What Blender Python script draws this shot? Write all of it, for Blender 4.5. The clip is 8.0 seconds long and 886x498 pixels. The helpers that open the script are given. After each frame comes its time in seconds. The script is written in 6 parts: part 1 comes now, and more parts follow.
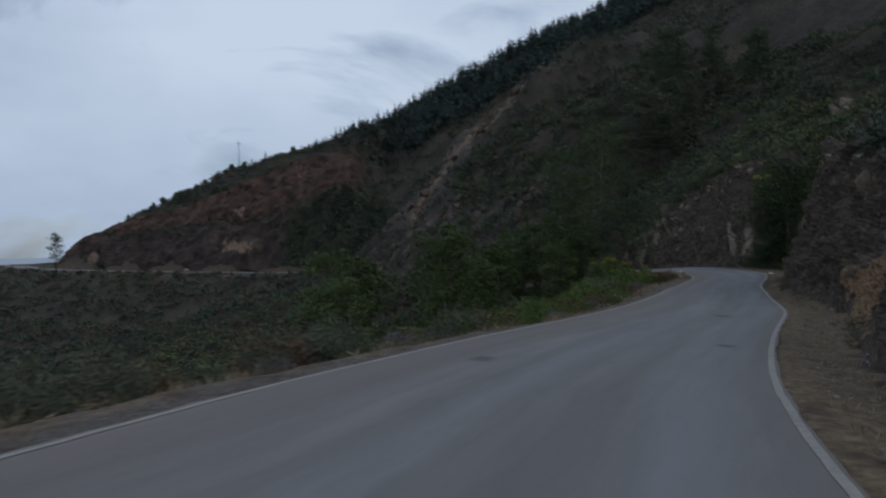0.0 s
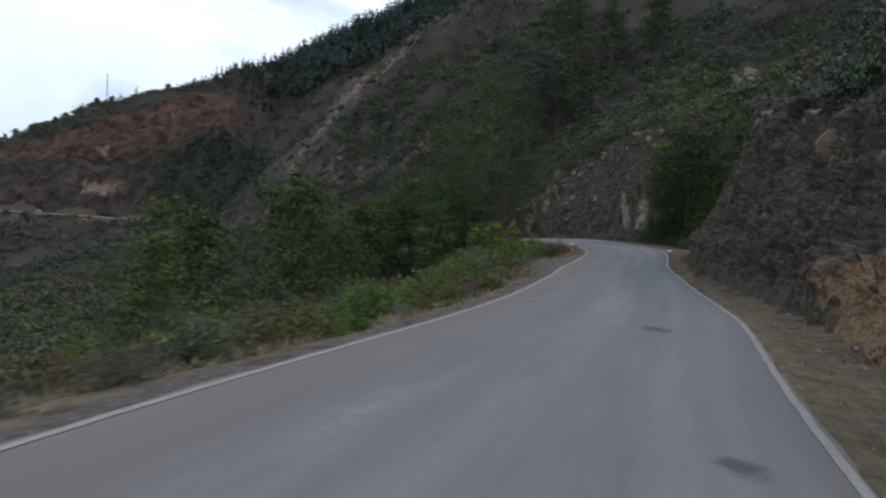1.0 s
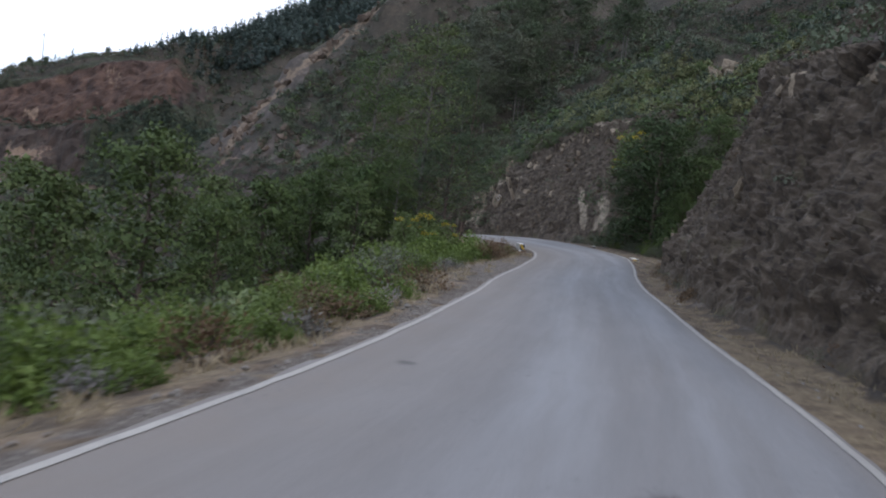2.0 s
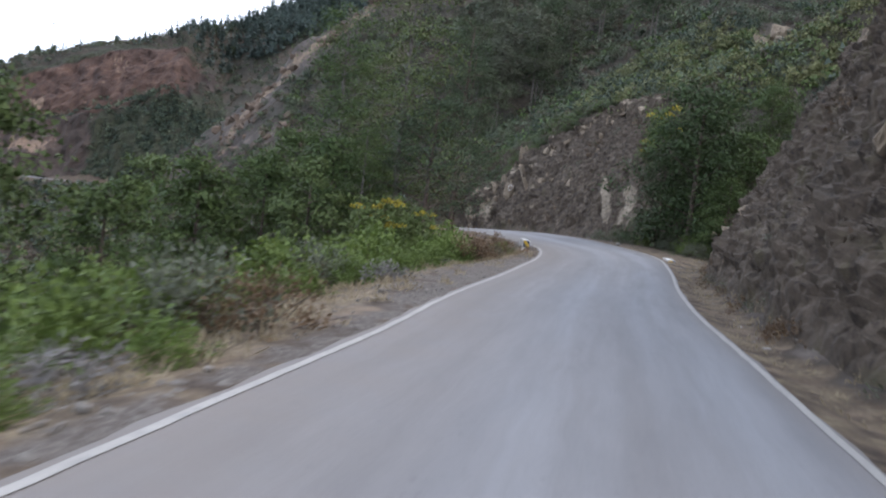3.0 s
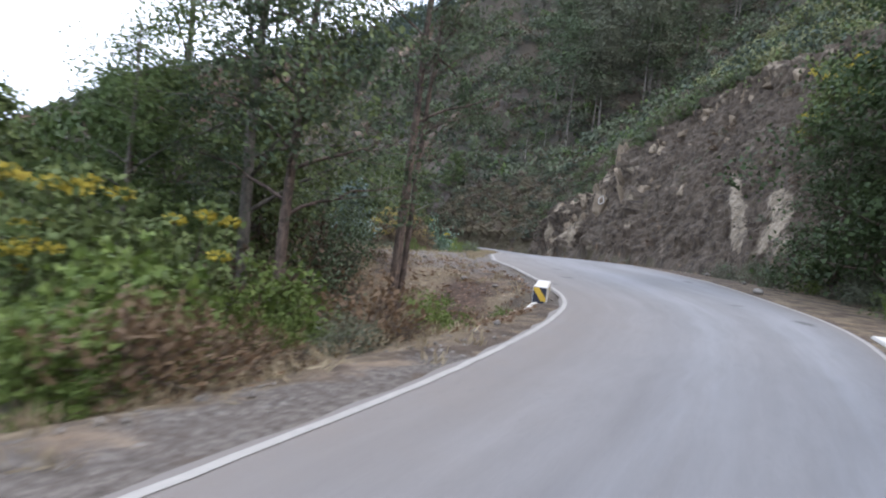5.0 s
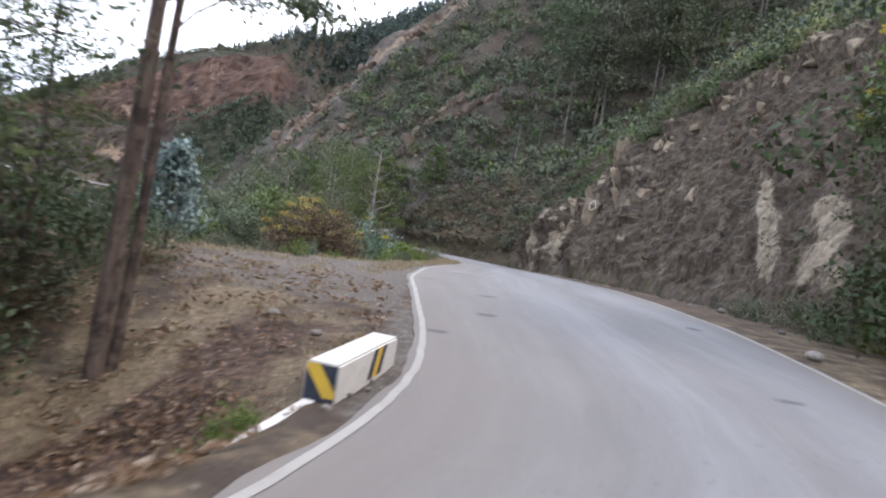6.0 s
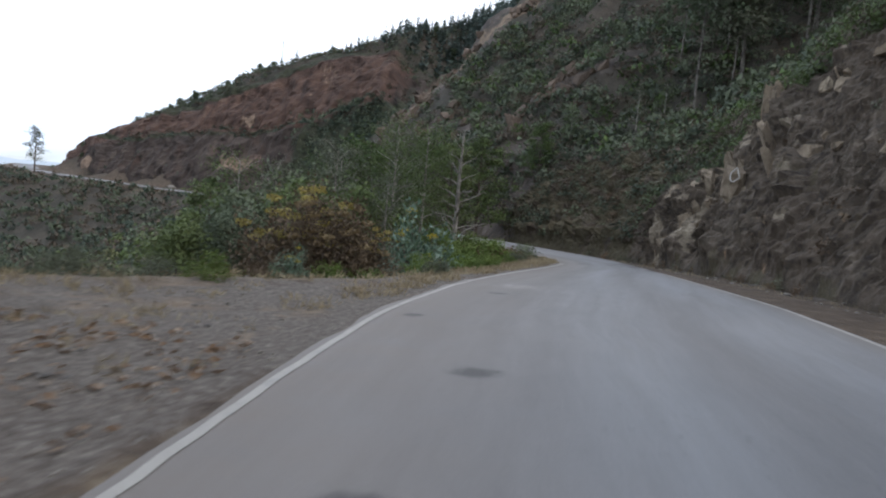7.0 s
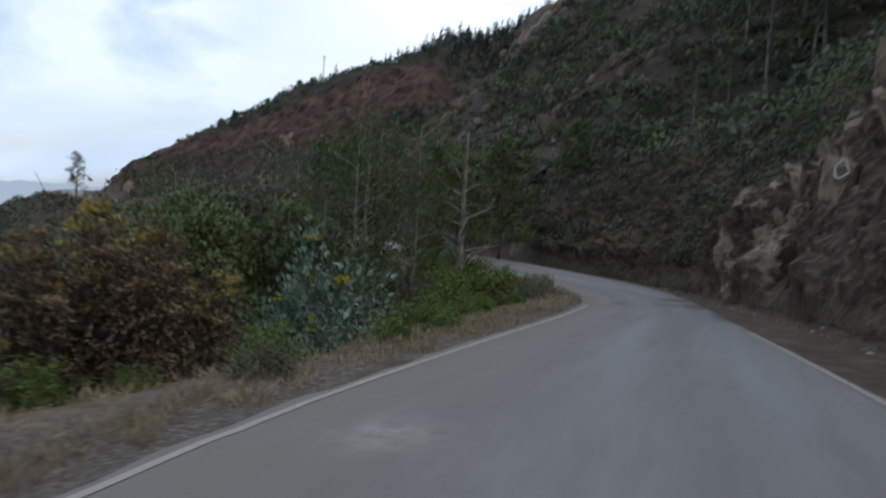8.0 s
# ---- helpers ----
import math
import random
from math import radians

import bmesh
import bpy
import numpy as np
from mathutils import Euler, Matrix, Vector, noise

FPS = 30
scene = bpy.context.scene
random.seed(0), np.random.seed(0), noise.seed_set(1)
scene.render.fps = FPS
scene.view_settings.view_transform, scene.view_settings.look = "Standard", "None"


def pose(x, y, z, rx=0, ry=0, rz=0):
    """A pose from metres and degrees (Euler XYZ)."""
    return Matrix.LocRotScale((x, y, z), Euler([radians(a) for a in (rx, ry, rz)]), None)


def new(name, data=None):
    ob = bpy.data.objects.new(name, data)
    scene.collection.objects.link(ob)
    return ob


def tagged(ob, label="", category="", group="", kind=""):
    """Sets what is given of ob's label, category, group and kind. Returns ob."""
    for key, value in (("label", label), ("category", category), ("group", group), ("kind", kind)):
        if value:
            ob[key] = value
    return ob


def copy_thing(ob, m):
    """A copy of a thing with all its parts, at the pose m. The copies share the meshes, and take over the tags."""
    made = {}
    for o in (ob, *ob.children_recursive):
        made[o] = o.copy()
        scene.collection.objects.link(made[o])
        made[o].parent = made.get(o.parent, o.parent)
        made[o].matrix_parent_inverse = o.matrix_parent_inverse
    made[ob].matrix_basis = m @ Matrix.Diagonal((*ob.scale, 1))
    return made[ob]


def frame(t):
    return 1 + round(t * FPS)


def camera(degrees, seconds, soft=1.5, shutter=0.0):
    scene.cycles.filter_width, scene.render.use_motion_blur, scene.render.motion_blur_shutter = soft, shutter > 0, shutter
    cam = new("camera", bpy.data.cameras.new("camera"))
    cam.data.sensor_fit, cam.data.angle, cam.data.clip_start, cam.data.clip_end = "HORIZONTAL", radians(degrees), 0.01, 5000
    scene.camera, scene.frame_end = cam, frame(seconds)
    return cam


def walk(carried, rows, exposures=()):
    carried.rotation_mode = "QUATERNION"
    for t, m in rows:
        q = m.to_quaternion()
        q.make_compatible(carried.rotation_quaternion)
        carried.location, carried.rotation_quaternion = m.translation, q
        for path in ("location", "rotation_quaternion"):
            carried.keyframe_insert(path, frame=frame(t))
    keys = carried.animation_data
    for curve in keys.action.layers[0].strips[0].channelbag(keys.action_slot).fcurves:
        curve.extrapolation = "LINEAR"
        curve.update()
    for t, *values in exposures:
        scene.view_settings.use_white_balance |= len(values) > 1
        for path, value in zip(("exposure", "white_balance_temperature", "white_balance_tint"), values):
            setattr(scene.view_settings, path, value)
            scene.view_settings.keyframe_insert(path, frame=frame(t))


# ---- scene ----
cam = camera(59.5, 8.0, soft=2.0, shutter=0.3)
METRES, EYE, TILT, LEAN, TURN = 72.0, 1.9125, 0.0, 0.0, 0.0
ROWS = [
    (0.0, 0.0000, 0.0000, 0.0002, 0.14, -0.02, 0.50),
    (0.3, 0.0064, 0.0320, 0.0004, -2.42, -1.09, 1.36),
    (0.5, 0.0111, 0.0539, 0.0004, -1.64, -1.56, 1.29),
    (0.7, 0.0165, 0.0766, 0.0003, -4.15, -3.16, 0.50),
    (1.0, 0.0258, 0.1112, -0.0001, -7.93, -2.90, -2.82),
    (1.2, 0.0328, 0.1340, -0.0005, -9.99, -3.22, -3.18),
    (2.5, 0.0891, 0.2780, -0.0041, -10.93, -3.52, -7.02),
    (2.8, 0.1035, 0.3120, -0.0053, -10.49, -4.61, -5.20),
    (3.0, 0.1136, 0.3355, -0.0060, -9.29, -3.74, -6.47),
    (3.3, 0.1297, 0.3720, -0.0068, -9.89, -2.01, -6.18),
    (3.5, 0.1402, 0.3965, -0.0072, -9.56, -1.94, -3.96),
    (3.7, 0.1500, 0.4207, -0.0074, -8.04, -3.47, -3.70),
    (4.0, 0.1642, 0.4566, -0.0075, -7.39, -3.42, -3.37),
    (4.2, 0.1738, 0.4805, -0.0076, -6.87, -2.07, -5.33),
    (5.3, 0.2256, 0.6131, -0.0079, 1.49, -3.12, -6.62),
    (5.5, 0.2336, 0.6376, -0.0079, 1.42, -2.72, -7.04),
    (5.8, 0.2443, 0.6744, -0.0078, 1.01, -3.67, -8.76),
    (6.0, 0.2506, 0.6987, -0.0076, 1.06, -2.56, -9.45),
    (6.3, 0.2592, 0.7346, -0.0074, 3.95, -4.12, -9.11),
    (6.5, 0.2641, 0.7589, -0.0074, 5.44, -3.78, -9.14),
    (6.8, 0.2702, 0.7970, -0.0074, 8.64, -0.83, -7.26),
    (7.0, 0.2737, 0.8231, -0.0074, 11.01, -4.22, -5.57),
    (7.3, 0.2783, 0.8623, -0.0068, 10.54, -0.89, -4.62),
    (7.5, 0.2804, 0.8882, -0.0062, 13.12, -3.28, -3.63),
    (7.8, 0.2817, 0.9265, -0.0057, 13.50, -1.20, -4.30),
    (8.0, 0.2819, 0.9519, -0.0056, 15.21, -3.43, -4.01),
]
walk(cam, [(t, pose(0, 0, EYE, TILT, LEAN, TURN) @ pose(METRES * x, METRES * y, METRES * z, 90 + pitch, roll, yaw)) for t, x, y, z, yaw, pitch, roll in ROWS],
     exposures=[(0.0, -0.78, 6030, 10), (0.5, -0.08, 6420, 10), (1.0, 0.12, 6350, 12), (2.5, 1.08, 6300, 16), (3.0, 1.28, 6330, 16), (4.0, 1.43, 6350, 16), (5.5, 1.68, 6500, 16), (6.5, 1.54, 6750, 18), (7.0, 0.78, 6500, 12), (7.5, 0.25, 6400, 10), (8.0, 0.07, 6370, 10)])

# ---------------------------------------------------------------- light: a broken overcast sky and a weak, soft sun
SUN_ELEVATION, SUN_TURN = 50, 110
world = bpy.data.worlds.new("sky")
scene.world = world
world.use_nodes = True
wn, wl = world.node_tree.nodes, world.node_tree.links
sky = wn.new("ShaderNodeTexSky")
sky.sky_type, sky.sun_disc = "NISHITA", False
sky.sun_elevation, sky.sun_rotation = radians(SUN_ELEVATION), radians(SUN_TURN)
scale_sky = wn.new("ShaderNodeVectorMath")
scale_sky.operation, scale_sky.inputs["Scale"].default_value = "SCALE", 0.11
wl.new(sky.outputs[0], scale_sky.inputs[0])
coords, stretch = wn.new("ShaderNodeTexCoord"), wn.new("ShaderNodeMapping")
stretch.inputs["Scale"].default_value = (1.0, 1.0, 2.2)
wl.new(coords.outputs["Generated"], stretch.inputs[0])
cloud, cloud_tone = wn.new("ShaderNodeTexNoise"), wn.new("ShaderNodeTexNoise")
cloud.inputs["Scale"].default_value, cloud.inputs["Detail"].default_value, cloud.inputs["Roughness"].default_value = 2.3, 7, 0.55
cloud.inputs["Distortion"].default_value = 0.6
cloud_tone.inputs["Scale"].default_value, cloud_tone.inputs["Detail"].default_value = 1.7, 6
cover, tone = wn.new("ShaderNodeValToRGB"), wn.new("ShaderNodeValToRGB")
cover.color_ramp.elements[0].position, cover.color_ramp.elements[1].position = 0.33, 0.5
tone.color_ramp.elements[0].position, tone.color_ramp.elements[1].position = 0.3, 0.68
tone.color_ramp.elements[0].color, tone.color_ramp.elements[1].color = (0.5, 0.61, 0.78, 1), (0.9, 1.0, 1.13, 1)
blend = wn.new("ShaderNodeMix")
blend.data_type = "RGBA"
for a in (cloud, cloud_tone):
    wl.new(stretch.outputs[0], a.inputs["Vector"])
wl.new(cloud.outputs["Fac"], cover.inputs[0])
wl.new(cloud_tone.outputs["Fac"], tone.inputs[0])
wl.new(cover.outputs[0], blend.inputs["Factor"])
wl.new(scale_sky.outputs[0], blend.inputs["A"])
wl.new(tone.outputs[0], blend.inputs["B"])
wl.new(blend.outputs["Result"], wn["Background"].inputs[0])
wn["Background"].inputs["Strength"].default_value = 1.1
sun = new("sun", bpy.data.lights.new("sun", "SUN"))
sun.data.energy, sun.data.angle, sun.data.color = 0.7, radians(20), (1.0, 0.95, 0.88)
sun.rotation_euler = (radians(90 - SUN_ELEVATION), 0, radians(180 - SUN_TURN))


# ---------------------------------------------------------------- materials
class Mat:
    """Short notation for a procedural surface."""

    def __init__(self, name, rough=0.9):
        self.m = bpy.data.materials.new(name)
        self.m.use_nodes = True
        self.n, self.l = self.m.node_tree.nodes, self.m.node_tree.links
        self.b = self.n["Principled BSDF"]
        self.b.inputs["Roughness"].default_value = rough
        self.b.inputs["Specular IOR Level"].default_value = 0.3
        self.geo = self.n.new("ShaderNodeNewGeometry")

    def noise(self, size, detail=5, rough=0.6, vector=None, squash=(1, 1, 1), distortion=0.0):
        mp, t = self.n.new("ShaderNodeMapping"), self.n.new("ShaderNodeTexNoise")
        mp.inputs["Scale"].default_value = [q / size for q in squash]
        self.l.new(vector if vector is not None else self.geo.outputs["Position"], mp.inputs[0])
        self.l.new(mp.outputs[0], t.inputs["Vector"])
        t.inputs["Scale"].default_value, t.inputs["Detail"].default_value, t.inputs["Roughness"].default_value = 1.0, detail, rough
        t.inputs["Distortion"].default_value = distortion
        return t.outputs["Fac"]

    def voronoi(self, size, feature="DISTANCE_TO_EDGE", squash=(1, 1, 1), vector=None):
        mp, t = self.n.new("ShaderNodeMapping"), self.n.new("ShaderNodeTexVoronoi")
        mp.inputs["Scale"].default_value = [q / size for q in squash]
        t.feature = feature
        self.l.new(vector if vector is not None else self.geo.outputs["Position"], mp.inputs[0])
        self.l.new(mp.outputs[0], t.inputs["Vector"])
        t.inputs["Scale"].default_value = 1.0
        return t.outputs["Distance"]

    def ramp(self, fac, *stops):
        r = self.n.new("ShaderNodeValToRGB")
        e = r.color_ramp.elements
        while len(e) < len(stops):
            e.new(0.5)
        for el, (p, c) in zip(e, stops):
            el.position, el.color = p, (*(c if isinstance(c, tuple) else (c, c, c)), 1)
        self.l.new(fac, r.inputs[0])
        return r.outputs[0]

    def mix(self, fac, a, b, kind="MIX"):
        x = self.n.new("ShaderNodeMix")
        x.data_type, x.blend_type = "RGBA", kind
        for key, v in (("Factor", fac), ("A", a), ("B", b)):
            if isinstance(v, (int, float)):
                x.inputs[key].default_value = v if key == "Factor" else (v, v, v, 1)
            elif isinstance(v, tuple):
                x.inputs[key].default_value = (*v, 1)
            else:
                self.l.new(v, x.inputs[key])
        return x.outputs["Result"]

    def math(self, op, a, b=0.0):
        x = self.n.new("ShaderNodeMath")
        x.operation = op
        for i, v in enumerate((a, b)):
            if isinstance(v, (int, float)):
                x.inputs[i].default_value = v
            else:
                self.l.new(v, x.inputs[i])
        return x.outputs[0]

    def mask(self, channel, name="masks"):
        a, sep = self.n.new("ShaderNodeAttribute"), self.n.new("ShaderNodeSeparateColor")
        a.attribute_name = name
        self.l.new(a.outputs["Color"], sep.inputs[0])
        return a.outputs["Alpha"] if channel == 3 else sep.outputs[channel]

    def island(self):
        return self.geo.outputs["Random Per Island"]

    def object_random(self):
        return self.n.new("ShaderNodeObjectInfo").outputs["Random"]

    def bump(self, height, strength, distance):
        x = self.n.new("ShaderNodeBump")
        x.inputs["Strength"].default_value, x.inputs["Distance"].default_value = strength, distance
        self.l.new(height, x.inputs["Height"])
        self.l.new(x.outputs[0], self.b.inputs["Normal"])

    def done(self, colour, rough=None):
        if isinstance(colour, tuple):
            self.b.inputs["Base Color"].default_value = (*colour, 1)
        else:
            self.l.new(colour, self.b.inputs["Base Color"])
        if rough is not None:
            self.l.new(rough, self.b.inputs["Roughness"])
        return self.m


# dark oil stains and small repairs: x, y, width, length
STAINS = [(4.6, 12.75, 0.36, 0.7), (7.1, 19.9, 0.5, 1.0), (0.55, 11.4, 0.5, 0.8), (6.1, 24.0, 0.28, 0.35), (18.0, 60.3, 0.5, 0.35), (18.75, 62.6, 0.5, 0.45), (18.9, 65.6, 0.5, 0.5), (22.6, 64.3, 0.35, 0.45),
          (17.6, 68.8, 0.35, 0.4), (18.3, 72.3, 0.4, 0.35), (20.9, 90.5, 1.2, 0.8), (19.6, 90, 0.5, 1.1), (22.3, 56.2, 0.4, 0.9), (5.2, 25.2, 0.3, 0.3), (21.9, 58.6, 0.4, 0.3),
          (21.6, 90.6, 1.0, 2.8), (22.0, 87.4, 0.55, 3.2), (21.2, 93.0, 1.5, 2.2)]


def stain_mask(m):
    wobble = m.math("MULTIPLY", m.math("SUBTRACT", m.noise(0.22, 5, 0.7), 0.5), 1.9)
    total = None
    for x, y, wide, long in STAINS:
        sub, mul, size = (m.n.new("ShaderNodeVectorMath") for _ in range(3))
        sub.operation, mul.operation, size.operation = "SUBTRACT", "MULTIPLY", "LENGTH"
        sub.inputs[1].default_value, mul.inputs[1].default_value = (x, y, 0), (2 / wide, 2 / long, 0)
        m.l.new(m.geo.outputs["Position"], sub.inputs[0])
        m.l.new(sub.outputs[0], mul.inputs[0])
        m.l.new(mul.outputs[0], size.inputs[0])
        total = size.outputs["Value"] if total is None else m.math("MINIMUM", total, size.outputs["Value"])
    return m.ramp(m.math("ADD", total, wobble), (0.45, 0.8), (1.0, 0.0))


def make_asphalt():
    m = Mat("asphalt", 0.85)
    uv = m.n.new("ShaderNodeUVMap").outputs[0]
    grain = m.noise(0.02, 2, 0.7)
    blot = m.noise(2.2, 5, 0.6)
    streak = m.noise(1.0, 5, 0.6, vector=uv, squash=(1.1, 0.05, 1))
    c = m.ramp(streak, (0.25, (0.15, 0.139, 0.132)), (0.75, (0.2, 0.193, 0.19)))
    c = m.mix(m.ramp(blot, (0.32, 0.3), (0.66, 0.0)), c, (0.122, 0.117, 0.114))
    c = m.mix(m.ramp(grain, (0.35, 0.3), (0.7, 0.0)), c, (0.07, 0.07, 0.07))
    c = m.mix(m.ramp(m.noise(1.0, 5, 0.7, vector=uv, squash=(2.6, 0.5, 1)), (0.36, 0.35), (0.56, 0.0)), c, (0.105, 0.102, 0.1))
    crack = m.voronoi(1.7, squash=(1, 1, 1))
    worn = m.noise(6.0, 3)
    line = m.math("MULTIPLY", m.ramp(crack, (0.0, 1.0), (0.012, 0.0)), m.ramp(worn, (0.6, 0.0), (0.7, 0.45)))
    c = m.mix(line, c, (0.05, 0.048, 0.046))
    dust = m.math("MULTIPLY", m.mask(0), m.ramp(m.noise(0.9, 5, 0.65), (0.25, 0.45), (0.7, 1.0)))
    c = m.mix(dust, c, (0.152, 0.131, 0.113))
    smear = m.math("MULTIPLY", m.mask(1), m.ramp(m.noise(0.3, 5, 0.7), (0.35, 0.0), (0.65, 0.85)))
    c = m.mix(smear, c, (0.3, 0.285, 0.262))
    c = m.mix(m.math("MULTIPLY", m.mask(2), m.ramp(m.noise(1.0, 5, 0.65, vector=uv, squash=(1.6, 0.12, 1)), (0.3, 0.0), (0.65, 0.7))), c, (0.205, 0.207, 0.213))
    c = m.mix(m.math("MULTIPLY", m.ramp(m.noise(0.11, 3, 0.7), (0.62, 0.0), (0.7, 0.6)), m.ramp(m.noise(2.6, 4), (0.45, 0.0), (0.62, 1.0))), c, (0.075, 0.073, 0.072))
    c = m.mix(stain_mask(m), c, (0.05, 0.047, 0.044))
    m.bump(m.mix(0.4, m.noise(0.012, 2, 0.8), blot), 0.35, 0.01)
    return m.done(c, m.ramp(streak, (0.3, 0.85), (0.7, 0.62)))


def make_paint(name, colour, wear=0.5):
    m = Mat(name, 0.7)
    chips = m.noise(0.09, 6, 0.7)
    patchy = m.noise(1.8, 3)
    c = m.mix(m.ramp(m.noise(0.5, 4), (0.3, 0.0), (0.7, 0.5)), colour, tuple(q * 0.72 for q in colour))
    w = m.math("MULTIPLY", m.ramp(chips, (0.5, 0.0), (0.62, 1.0)), m.ramp(patchy, (0.35, 0.0), (0.7, wear)))
    c = m.mix(w, c, (0.17, 0.165, 0.16))
    m.bump(chips, 0.2, 0.004)
    return m.done(c)


def make_ground():
    m = Mat("hillside", 0.95)
    fine, mid, big = m.noise(0.05, 4, 0.7), m.noise(0.6, 5, 0.65), m.noise(7.0, 5, 0.6)
    soil = m.ramp(mid, (0.3, (0.046, 0.032, 0.023)), (0.52, (0.092, 0.065, 0.044)), (0.72, (0.15, 0.108, 0.074)))
    # Undergrowth soil, darkened further to paint in shade between the shrubs.
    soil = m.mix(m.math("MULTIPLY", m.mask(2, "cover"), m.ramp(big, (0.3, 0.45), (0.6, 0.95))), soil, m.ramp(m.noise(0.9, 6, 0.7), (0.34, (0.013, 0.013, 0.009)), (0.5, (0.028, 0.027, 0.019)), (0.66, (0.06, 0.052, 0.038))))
    straw = m.ramp(m.noise(0.16, 5, 0.75), (0.3, (0.085, 0.06, 0.036)), (0.52, (0.185, 0.138, 0.084)), (0.72, (0.34, 0.265, 0.165)))
    gravel = m.ramp(m.noise(0.07, 3, 0.7), (0.3, (0.055, 0.044, 0.035)), (0.52, (0.125, 0.105, 0.088)), (0.74, (0.25, 0.222, 0.192)))
    rock = m.ramp(m.noise(1.6, 7, 0.65, squash=(1, 1, 0.6)), (0.32, (0.024, 0.019, 0.016)), (0.5, (0.06, 0.047, 0.038)), (0.7, (0.15, 0.122, 0.1)))
    strewn = m.ramp(m.noise(0.13, 4, 0.8), (0.34, (0.016, 0.011, 0.009)), (0.48, (0.066, 0.038, 0.025)), (0.58, (0.125, 0.074, 0.047)), (0.68, (0.32, 0.25, 0.19)))
    tan = m.ramp(m.noise(0.5, 6, 0.7), (0.35, (0.11, 0.074, 0.048)), (0.65, (0.29, 0.212, 0.142)))
    c = m.mix(m.ramp(m.math("ADD", m.mask(1, "cover"), m.math("MULTIPLY", m.math("SUBTRACT", mid, 0.5), 1.2)), (0.35, 0.0), (0.6, 1.0)), soil, straw)
    c = m.mix(m.ramp(m.math("ADD", m.mask(0, "cover"), m.math("MULTIPLY", m.math("SUBTRACT", mid, 0.5), 1.4)), (0.35, 0.0), (0.6, 1.0)), c, gravel)
    ragged = m.math("MULTIPLY", m.math("SUBTRACT", m.noise(5.0, 6, 0.65), 0.5), 1.6)
    c = m.mix(m.ramp(m.math("ADD", m.mask(0), ragged), (0.4, 0.0), (0.58, 1.0)), c, rock)
    c = m.mix(m.ramp(m.math("ADD", m.mask(1), m.math("MULTIPLY", m.math("SUBTRACT", m.noise(0.7, 5, 0.7), 0.5), 1.5)), (0.35, 0.0), (0.65, 1.0)), c, strewn)
    c = m.mix(m.ramp(m.math("ADD", m.mask(2), m.math("MULTIPLY", m.math("SUBTRACT", m.noise(1.3, 6, 0.7), 0.5), 1.6)), (0.38, 0.0), (0.6, 0.9)), c, tan)
    c = m.mix(m.ramp(fine, (0.35, 0.35), (0.6, 0.0)), c, (0.05, 0.042, 0.035))
    m.bump(m.mix(0.35, mid, fine), 0.9, 0.16)
    return m.done(c)


